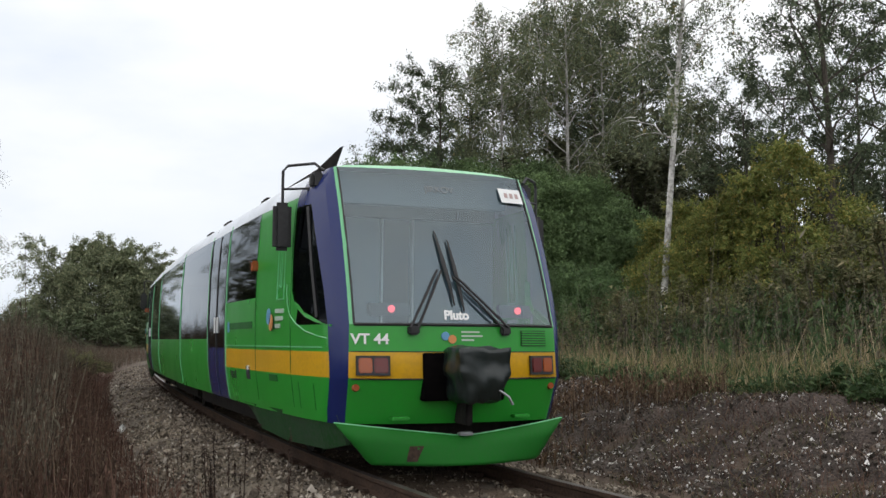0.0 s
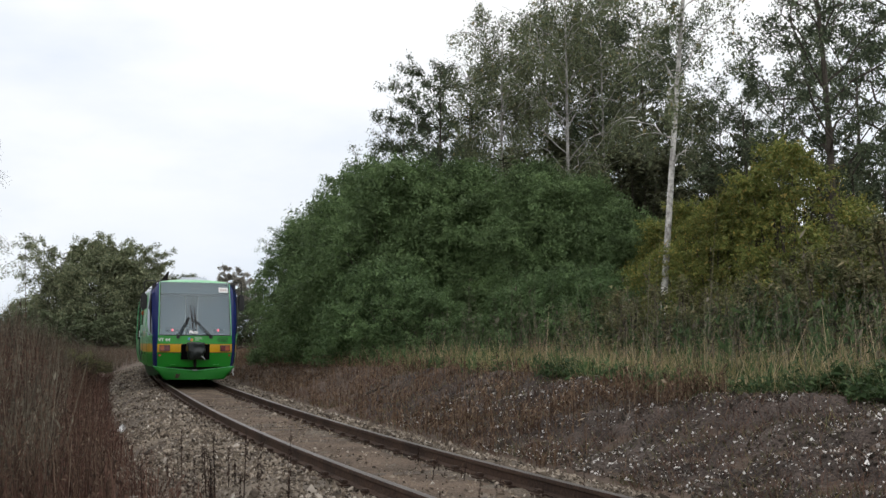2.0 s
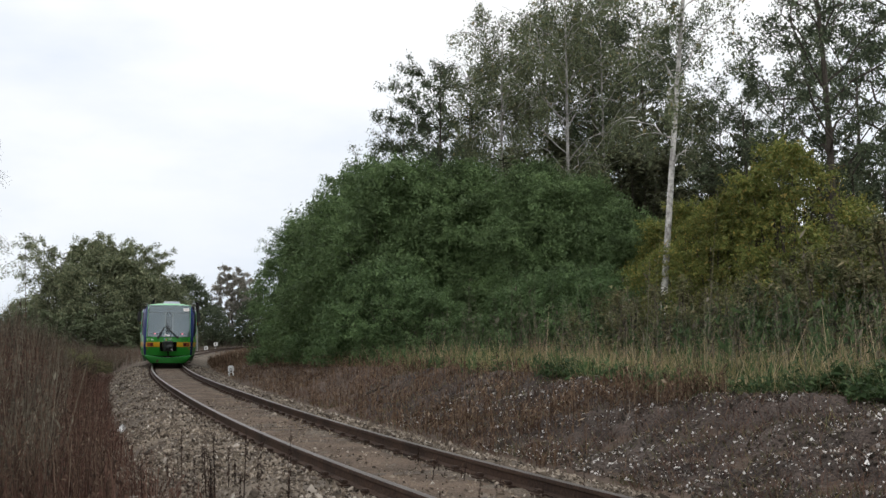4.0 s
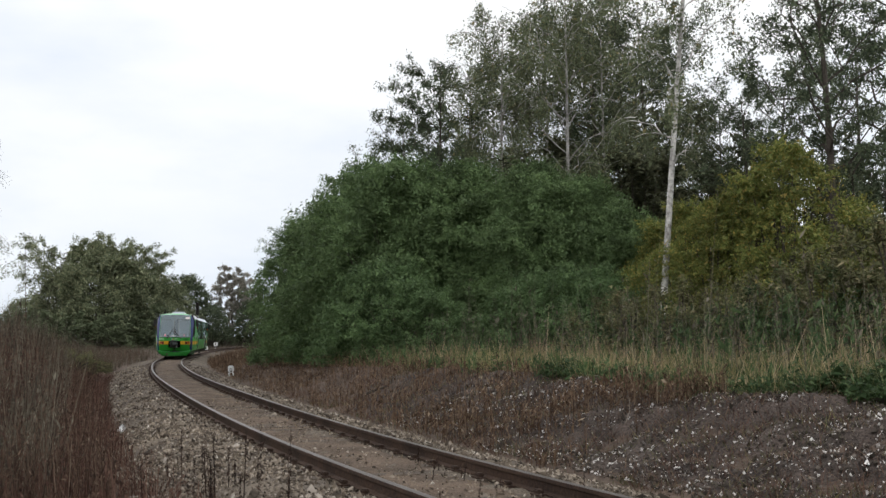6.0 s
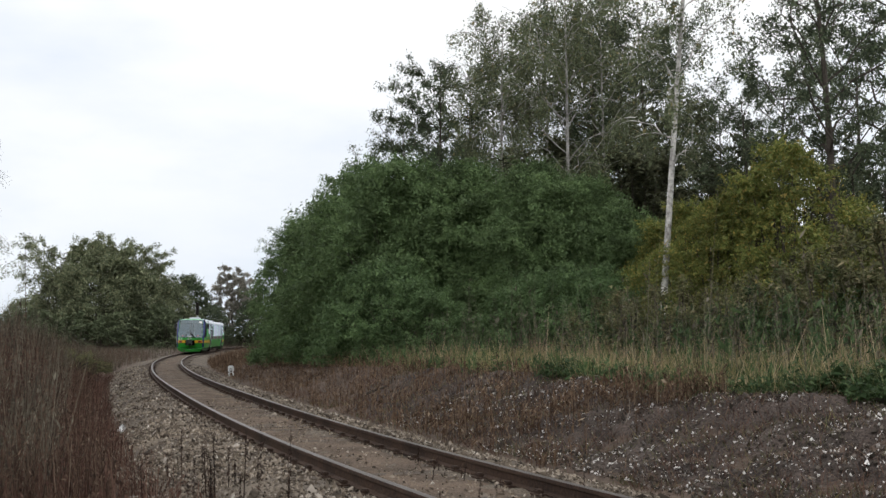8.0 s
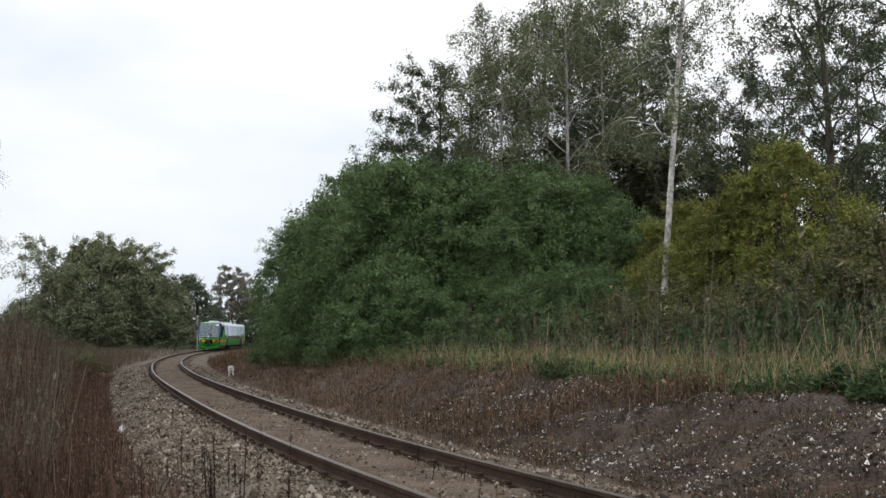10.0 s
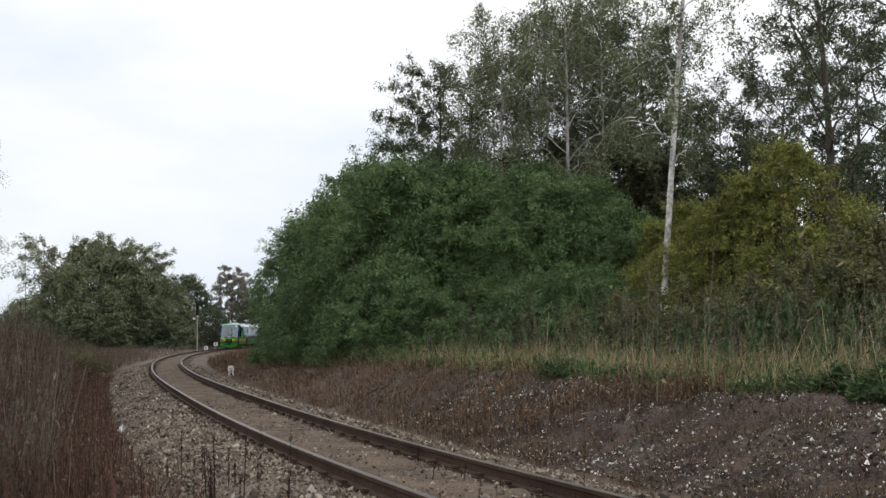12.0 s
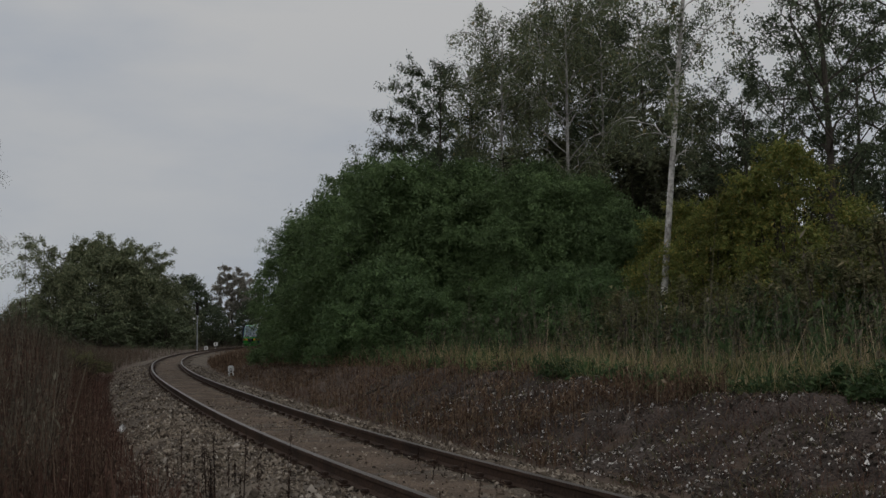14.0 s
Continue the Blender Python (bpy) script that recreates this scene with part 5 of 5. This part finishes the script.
    top = base + np.stack([off[:, 0], off[:, 1], h], 1)
    ang = rng.uniform(0, 2 * math.pi, n)
    side = np.stack([np.cos(ang), np.sin(ang), 0 * ang], 1) * w * 0.5
    v1 = np.stack([base - side, base + side, top + side * 0.4, top - side * 0.4], 1).reshape(-1, 3)
    k = rng.uniform(0.35, 1.02, (n, heads, 1))
    c = base[:, None] + (top - base)[:, None] * k + rng.normal(size=(n, heads, 3)) * loose * (h[:, None, None] + 0.3)
    v2, q2 = leaf_quads(c.reshape(-1, 3), head * 1.5, head * 0.38, rng, -1.4)
    return merged([(v1, np.arange(n * 4).reshape(n, 4)), (v2, q2)])


def weeds(name, mat, label, v, q):
    ob = quads_obj(name, v, q, M[mat])
    tagged(ob, label, "weeds", kind="stuff")


def bank_rise(s, u, px, py):
    """How far the stony face of the bank stands over the ground sheet."""
    edge = smooth(2.5, 2.9, u) * (1 - smooth(6.0, 6.6, u)) * (1 - smooth(22, 27, s))
    return np.maximum(0, -0.05 + edge * (0.085 + 0.055 * wobble(px, py, 0.3, 4.0) + 0.035 * wobble(px, py, 0.13, 1.0)))


def build_weeds():
    r = np.random.default_rng(41)

    def spread(n, sr, ur, near=3.0, patch=None):
        # denser towards the viewpoint
        s = sr[0] + (sr[1] - sr[0]) * r.uniform(0, 1, n) ** 1.7
        u = r.uniform(*ur, n)
        h, x, y = np.interp(s, TS, TH), np.interp(s, TS, TX), np.interp(s, TS, TY)
        px, py = x + np.cos(h) * u, y + np.sin(h) * u
        b = np.stack([px, py, ground_z(px, py) - 0.02 + bank_rise(s, u, px, py)], 1)
        keep = np.hypot(px, py) > near
        if patch:
            keep &= wobble(px, py, patch[0], patch[1]) + r.normal(size=n) * 0.25 > patch[2]
        return b[keep]

    # left bank
    b = spread(13000, (11, 95), (-13, -2.9), 9.0)
    weeds("dry_weeds", "weed_dark", "tall dry brown seeding weeds on the bank", *seed_plants(b, 0.72, r, 7, 0.15, 0.033))
    b = spread(9000, (12, 75), (-10, -3.4), 8.0, (3.0, 2.0, -0.45))
    weeds("faded_weeds", "weed_grey", "faded grey green weeds on the bank", *seed_plants(b, 0.85, r, 7, 0.16, 0.036))
    b = spread(42000, (1, 50), (-8, -2.4), 2.5)
    weeds("rusty_weeds", "weed_red", "rust red dry sorrel beside the ballast", *blades(b, 0.32, 0.01, 0.3, r))
    b = spread(4500, (2, 32), (-6.5, -2.5), 3.5, (1.5, 5.0, -0.3))
    weeds("rusty_stalks", "weed_red", "rust red sorrel stalks with seeds", *seed_plants(b, 0.5, r, 9, 0.08, 0.026))
    b = spread(12000, (3, 40), (-9, -2.6), 3.0)
    weeds("dry_leaf_litter", "weed_dark", "withered brown leaves on the bank", *leaf_quads(b + np.stack([0 * b[:, 0], 0 * b[:, 0], r.uniform(0.02, 0.22, len(b))], 1), 0.05, 0.022, r))
    # slope on the other side
    b = spread(26000, (-3, 80), (2.45, 6.0), 3.0)
    weeds("slope_litter", "weed_brown", "dark brown dead weeds lying on the slope", *blades(b, 0.09, 0.012, 1.1, r))
    b = spread(6000, (12, 80), (2.3, 5.2), 3.0, (1.6, 1.0, -0.2))
    weeds("slope_weeds", "weed_brown", "dark brown dead weeds on the slope", *seed_plants(b, 0.3, r, 6))
    b = spread(16000, (4, 26), (2.4, 6.6), 3.0, (0.7, 8.0, -0.15))
    weeds("slope_grass", "slope_green", "short olive green grass growing through the stony slope", *blades(b, 0.1, 0.009, 0.7, r))
    b = spread(10000, (4, 30), (2.35, 4.6), 3.0, (0.9, 3.0, -0.1))
    weeds("slope_sorrel", "weed_red", "low rust red sorrel at the foot of the slope", *blades(b, 0.14, 0.009, 0.5, r))
    b = spread(36000, (6, 60), (5.2, 9.5), 3.0, (1.5, 3.0, -0.15))
    weeds("bank_grass", "grass", "yellow green grass along the top of the bank", *blades(b, 0.36, 0.01, 0.32, r))
    b = spread(16000, (4, 60), (5.3, 11), 3.0, (1.2, 7.0, 0.0))
    weeds("straw_tufts", "grass_dry", "straw coloured dry grass on the bank", *blades(b, 0.55, 0.012, 0.25, r))
    b = spread(16000, (4, 60), (5.1, 9.5), 3.0, (1.1, 5.5, 0.0))
    weeds("green_grass", "leaf_scrub", "olive green grass in patches along the bank", *blades(b, 0.38, 0.011, 0.35, r))
    b = spread(5000, (4, 34), (5.0, 7.2), 3.0, (0.8, 9.5, 0.1))
    weeds("leafy_weeds", "leaf_fresh", "leafy green weeds at the edge of the bank", *seed_plants(b, 0.3, r, 9, 0.25, 0.06))
    b = spread(1900, (2, 34), (6.2, 15), 3.0)
    weeds("tall_dead_stalks", "weed_grey", "tall dead grey brown stalks among the scrub", *seed_plants(b, 1.3, r, 8, 0.12, 0.05))
    b = spread(2500, (4, 40), (6.5, 14), 3.0, (2.0, 4.0, 0.0))
    weeds("green_stalks", "leaf_fresh", "fresh green weeds among the scrub", *seed_plants(b, 1.0, r, 14, 0.12, 0.07))
    # rough grass beyond the bend
    b = spread(14000, (62, 190), (-34, -2.9), 3.0)
    weeds("far_grass", "weed_grey", "rough faded grass beyond the bend", *blades(b, 0.45, 0.05, 0.2, r))
    b = spread(7000, (60, 150), (2.4, 14), 3.0)
    weeds("inner_weeds", "weed_brown", "brown weeds inside the bend", *blades(b, 0.35, 0.04, 0.2, r))
    # between the rails
    b = spread(9000, (3, 60), (-0.66, 0.66), 3.0, (0.8, 2.0, -0.2))
    weeds("track_litter", "weed_brown", "brown dead grass matted between the rails", *blades(b, 0.05, 0.01, 1.2, r))
    b = spread(5000, (3, 50), (-0.66, 0.66), 3.0, (0.5, 4.0, 0.0))
    weeds("track_sorrel", "weed_red", "rust red dead leaves scattered between the rails", *blades(b, 0.04, 0.014, 1.3, r))
    b = spread(5000, (3, 70), (-0.62, 0.62), 3.0, (1.2, 9.0, -0.25))
    weeds("track_grass", "grass_dry", "sparse dry grass between the rails", *blades(b, 0.1, 0.01, 0.5, r))
    # a few stalks close to the viewpoint beside the ballast
    b = spread(22, (9.0, 13.0), (-2.9, -1.75), 4.5)
    weeds("near_stalks", "dock", "dark dock stalks standing in the ballast", *seed_plants(b, 0.62, r, 60, 0.03, 0.02, 0.014, 0.009))
    b = spread(26, (8.0, 13.0), (-0.6, 0.6), 4.5)
    weeds("track_stalks", "dock", "dark stalks standing between the rails", *seed_plants(b, 0.22, r, 20, 0.08, 0.018, 0.012, 0.01))


STONE = np.array([(-1, -1, -1), (1, -1, -1), (1, 1, -1), (-1, 1, -1), (-1, -1, 1), (1, -1, 1), (1, 1, 1), (-1, 1, 1)], float)
STONE_F = np.array([(0, 3, 2, 1), (4, 5, 6, 7), (0, 1, 5, 4), (1, 2, 6, 5), (2, 3, 7, 6), (3, 0, 4, 7)])


def stones(c, size, rng):
    """Angular broken stones at the places c."""
    n = len(c)
    k = size * np.exp(rng.normal(size=(n, 1, 1)) * 0.35) * 0.5
    v = STONE[None] * rng.uniform(0.45, 1.0, (n, 8, 3)) * np.array([1, 0.8, 0.6])
    e = rng.normal(size=(n, 4))
    e /= np.linalg.norm(e, axis=1)[:, None]
    w, x, y, z = e.T
    R = np.stack([np.stack([1 - 2 * (y * y + z * z), 2 * (x * y - z * w), 2 * (x * z + y * w)], 1), np.stack([2 * (x * y + z * w), 1 - 2 * (x * x + z * z), 2 * (y * z - x * w)], 1),
                  np.stack([2 * (x * z - y * w), 2 * (y * z + x * w), 1 - 2 * (x * x + y * y)], 1)], 1)
    v = np.einsum("nij,nkj->nki", R, v) * k + c[:, None]
    q = STONE_F[None] + np.arange(n)[:, None, None] * 8
    return v.reshape(-1, 3), q.reshape(-1, 4)


OCTA = np.array([(1, 0, 0), (0, 1, 0), (-1, 0, 0), (0, -1, 0), (0, 0, 1), (0, 0, -1)], float)
OCTA_F = np.array([(0, 1, 4), (1, 2, 4), (2, 3, 4), (3, 0, 4), (1, 0, 5), (2, 1, 5), (3, 2, 5), (0, 3, 5)])


def chips(c, size, rng):
    """Small pointed stone chips at the places c."""
    n = len(c)
    k = size * np.exp(rng.normal(size=(n, 1, 1)) * 0.4) * 0.55
    v = OCTA[None] * rng.uniform(0.5, 1.1, (n, 6, 1)) * rng.uniform(0.5, 1.0, (n, 1, 3)) + rng.normal(size=(n, 6, 3)) * 0.22
    return (v * k + c[:, None]).reshape(-1, 3), (OCTA_F[None] + np.arange(n)[:, None, None] * 6).reshape(-1, 3)


def bed_z(s, u):
    z = -0.172 + CANT * (0.75 - np.clip(u, -1.3, 1.3)) / 1.5
    return z + np.where(u < 0, -0.29 * smooth(1.45, 2.75, -u), -0.17 * smooth(1.4, 2.3, u))


def build_stones():
    r = np.random.default_rng(51)

    def strip(n, sr, ur, power=1.8):
        s = sr[0] + (sr[1] - sr[0]) * r.uniform(0, 1, n) ** power
        u = r.uniform(*ur, n)
        h, x, y = np.interp(s, TS, TH), np.interp(s, TS, TX), np.interp(s, TS, TY)
        return np.stack([x + np.cos(h) * u, y + np.sin(h) * u, bed_z(s, u) + 0.014], 1), s, u
    chunks = [chips(strip(15000, (3, 19), (-2.75, -0.83), 1.2)[0], 0.043, r), chips(strip(6000, (17, 60), (-2.75, -0.83))[0], 0.055, r),
              chips(strip(9000, (3, 19), (0.83, 2.3), 1.2)[0], 0.043, r), chips(strip(3500, (17, 60), (0.83, 2.3))[0], 0.055, r),
              chips(strip(3000, (3, 25), (-0.68, 0.68), 1.4)[0] + np.array([0, 0, 0.012]), 0.03, r)]
    meshes = []
    for k in range(8):
        v, q = stones(np.zeros((1, 3)), 0.055, r)
        me = bpy.data.meshes.new("stone")
        me.from_pydata([tuple(a) for a in v], [], [tuple(int(b) for b in f) for f in q])
        me.materials.append(M["stone_piece"])
        meshes.append(me)
    bed = bpy.data.objects["ballast_bed"]
    c, s, u = strip(300, (6.0, 10.5), (-2.6, -0.95), 1.0)
    for k in range(300):
        ob = new("stone", meshes[k % 8])
        ob.parent = bed
        ob.matrix_basis = Matrix.Translation((c[k][0], c[k][1], c[k][2] + 0.012)) @ Euler((r.uniform(0, 6), r.uniform(0, 6), r.uniform(0, 6))).to_matrix().to_4x4()
    ob = quads_obj("ballast_stones", *merged(chunks), M["stone"])
    tagged(ob, "loose pale grey broken ballast stones", "stones", kind="stuff")
    # rough stony face of the bank
    gs, gu = np.arange(-5, 27, 0.09), np.arange(2.5, 6.6, 0.09)
    ss, uu = np.meshgrid(gs, gu, indexing="ij")
    ss, uu = ss.ravel(), uu.ravel()
    h, x, y = np.interp(ss, TS, TH), np.interp(ss, TS, TX), np.interp(ss, TS, TY)
    px, py = x + np.cos(h) * uu, y + np.sin(h) * uu
    edge = smooth(2.5, 2.9, uu) * (1 - smooth(6.0, 6.6, uu)) * (1 - smooth(22, 27, ss))
    z = ground_z(px, py) - 0.05 + edge * (0.085 + 0.055 * wobble(px, py, 0.3, 4.0) + 0.035 * wobble(px, py, 0.13, 1.0) + r.normal(size=len(px)) * 0.016)
    nu = len(gu)
    i, j = np.meshgrid(np.arange(nu - 1), np.arange(len(gs) - 1))
    a = (j * nu + i).ravel()
    tagged(quads_obj("gravel_bank", np.stack([px, py, z], 1), np.stack([a, a + nu, a + nu + 1, a + 1], 1), M["bank_soil"]), "dark stony earth bank beside the track", "bank", kind="structure")
    n = 54000
    s, u = r.uniform(2, 20, n), r.uniform(2.5, 6.4, n)
    h, x, y = np.interp(s, TS, TH), np.interp(s, TS, TX), np.interp(s, TS, TY)
    px, py = x + np.cos(h) * u, y + np.sin(h) * u
    keep = wobble(px, py, 1.3, 6.0) + 0.6 * wobble(px, py, 0.5, 2.0) + r.normal(size=n) * 0.3 - 0.09 * np.maximum(s - 9, 0) - 0.4 * np.maximum(u - 5.4, 0) > -0.5
    c = np.stack([px, py, ground_z(px, py) + bank_rise(s, u, px, py) + 0.012], 1)[keep]
    ob = quads_obj("bank_stones", *chips(c, 0.031, r), M["dark_stone"])
    tagged(ob, "dark earth bank stones with scattered pale pieces", "stones", kind="stuff")


def build_lineside():
    # distance stone
    x, y = at(408, 45.6)
    z = zat(x, y)
    ks = new("distance_stone")
    part("stone_block", box_bm(-0.125, 0.125, -0.08, 0.08, -0.15, 0.4, 0.03), M["white"], ks)
    part("painted_bar", box_bm(-0.06, -0.03, -0.09, -0.078, 0.12, 0.3), M["inner"], ks)
    part("painted_bar", box_bm(0.02, 0.05, -0.09, -0.078, 0.12, 0.28), M["inner"], ks)
    ks.matrix_world = pose(x, y, z + 0.05, 0, 0, 12)
    tagged(ks, "white painted concrete distance stone beside the track", "distance stone")
    # signal mast
    x, y = at(348, 124.5)
    z = zat(x, y)
    mast = new("signal_mast")
    v, q = tube([(0, 0, -0.3), (0, 0, 2.5), (0, 0, 5.3)], [0.055, 0.05, 0.045], 10)
    quads_obj("mast", v, q, M["metal"], mast)
    part("signal_head", box_bm(-0.15, 0.15, -0.12, 0.12, 4.2, 5.6, 0.05), M["under"], mast, "dark signal head seen from behind")
    part("marker_plate", box_bm(-0.5, -0.2, -0.02, 0.02, 3.7, 3.9, 0.01), M["concrete"], mast)
    part("access_ladder", box_bm(0.06, 0.085, -0.02, 0.02, 0.2, 4.2, 0.004), M["metal"], mast)
    mast.matrix_world = pose(x, y, z) @ Matrix.Scale(1.10, 4)
    tagged(mast, "grey steel signal mast beside the bend", "signal")
    for px, d, post, w, h in ((364, 128.5, 0.3, 0.44, 0.48), (381, 135.5, 0.75, 0.54, 0.44)):
        x, y = at(px, d)
        sign = new("trackside_sign")
        v, q = tube([(0, 0.03, -0.3), (0, 0.03, post + h)], [0.04, 0.04], 8)
        quads_obj("post", v, q, M["metal"], sign)
        part("plate", box_bm(-w / 2, w / 2, -0.02, 0.02, post, post + h, 0.02), M["white"], sign)
        part("plate_mark", box_bm(-w * 0.12, w * 0.12, -0.032, -0.018, post + 0.1, post + h - 0.1), M["inner_dark"], sign)
        sign.matrix_world = pose(x, y, zat(x, y))
        tagged(sign, "small white trackside sign on a short post", "sign", "trackside signs")
    # fallen branch on the slope
    x, y = at(668, 24.5)
    z = zat(x, y)
    v, q = tube([(-0.3, 0, 0.02), (-0.1, 0.05, 0.1), (0.12, 0.0, 0.17), (0.33, 0.1, 0.3)], [0.03, 0.026, 0.02, 0.01], 7)
    br = quads_obj("fallen_branch", v, q, M["bark"])
    br.location = (x, y, z)
    tagged(br, "dark broken branch lying on the slope", "branch")
    x, y = -3.2, 11.35
    bd = new("wooden_board")
    part("plank", box_bm(-0.26, 0.26, -0.06, 0.06, -0.02, 0.025, 0.006), M["stick"], bd)
    bd.matrix_world = pose(x, y, zat(x, y) + 0.06, 2, 1, 4)
    tagged(bd, "short pale weathered board lying beside the ballast", "board")
    x, y = -5.85, 18.6
    rg = np.random.default_rng(77)
    bm = bmesh.new()
    bmesh.ops.create_grid(bm, x_segments=5, y_segments=7, size=0.5)
    for v in bm.verts:
        v.co = Vector((v.co.x * 0.1 * (1.2 - abs(v.co.y)) + 0.03 * v.co.y, 0.035 * math.sin(v.co.y * 6) + rg.normal() * 0.016, (v.co.y + 0.5) * 0.14 + rg.normal() * 0.012))
    bmesh.ops.solidify(bm, geom=bm.faces[:], thickness=0.004)
    rag = new("paper_scrap")
    part("sheet", bm, M["white"], rag, smooth=True)
    rag.matrix_world = pose(x, y, zat(x, y) + 0.12, 20, 25, 20)
    tagged(rag, "crumpled white paper scrap caught in the weeds", "litter")
    x, y = at(1104, 14.0)
    z = zat(x, y)
    v, q = tube([(-0.1, 0, -0.1), (-0.02, 0.02, 0.1), (0.03, 0.03, 0.22), (0.03, 0.05, 0.42)], [0.008, 0.007, 0.006, 0.003], 6)
    br = quads_obj("dead_stick", v, q, M["stick"])
    br.location = (x, y, z)
    tagged(br, "pale bare stick standing in the gravel bank", "branch")


build_ground()
build_track()
build_lineside()
build_woods()
build_bushes()
build_far_trees()
build_weeds()
build_stones()
rear = tagged(build_end_section("railcar_rear_section"), "green railcar end section with yellow stripe and blue pillars", "railcar", "sections of the railcar")
middle = tagged(build_middle_section(), "short green and silver middle section of the railcar", "railcar", "sections of the railcar")
front = tagged(build_end_section("railcar_leading_section"), "green railcar leading section with yellow stripe", "railcar", "sections of the railcar")
build_sleepers()

# distance of the railcar's tail along the line, a cubic of the time: it slows gently
RUN = (-0.00754, 0.0558, 10.8502, 9.385)


def chord(s0, s1):
    """Pose of a rigid section whose ends ride at s0 and s1."""
    lean = math.atan2(CANT, 1.5) * (1 if s1 > s0 else -1)
    a, b = on_track(s0, 0, CANT / 2), on_track(s1, 0, CANT / 2)
    d = b - a
    return Matrix.Translation(a) @ Euler((0, lean, math.atan2(-d.x, d.y))).to_matrix().to_4x4()


def motions():
    ts = np.arange(0, 14.01, 0.25)
    tail = np.polyval(RUN, ts)
    rows = ([], [], [])
    for t, s in zip(ts, tail):
        s1 = s + END_LEN
        s2 = s1 + GAP
        s3 = s2 + MID_LEN
        s4 = s3 + GAP
        s5 = s4 + END_LEN
        rows[0].append((float(t), chord(s, s1)))
        rows[1].append((float(t), chord(s2, s3)))
        rows[2].append((float(t), chord(s5, s4)))
    for ob, r in zip((rear, middle, front), rows):
        walk(ob, r)
    # wheels roll without slipping; the leading section runs nose first
    steps = np.arange(0, 14.001, 1 / 30 * 1.5)
    run = np.polyval(RUN, steps)
    for axle, y in WHEELSETS:
        sign = 1 if axle.parent is front else -1
        walk(axle, [(float(t), pose(0, y, 0.40, sign * math.degrees((s - run[0]) / 0.39))) for t, s in zip(steps, run)])


motions()
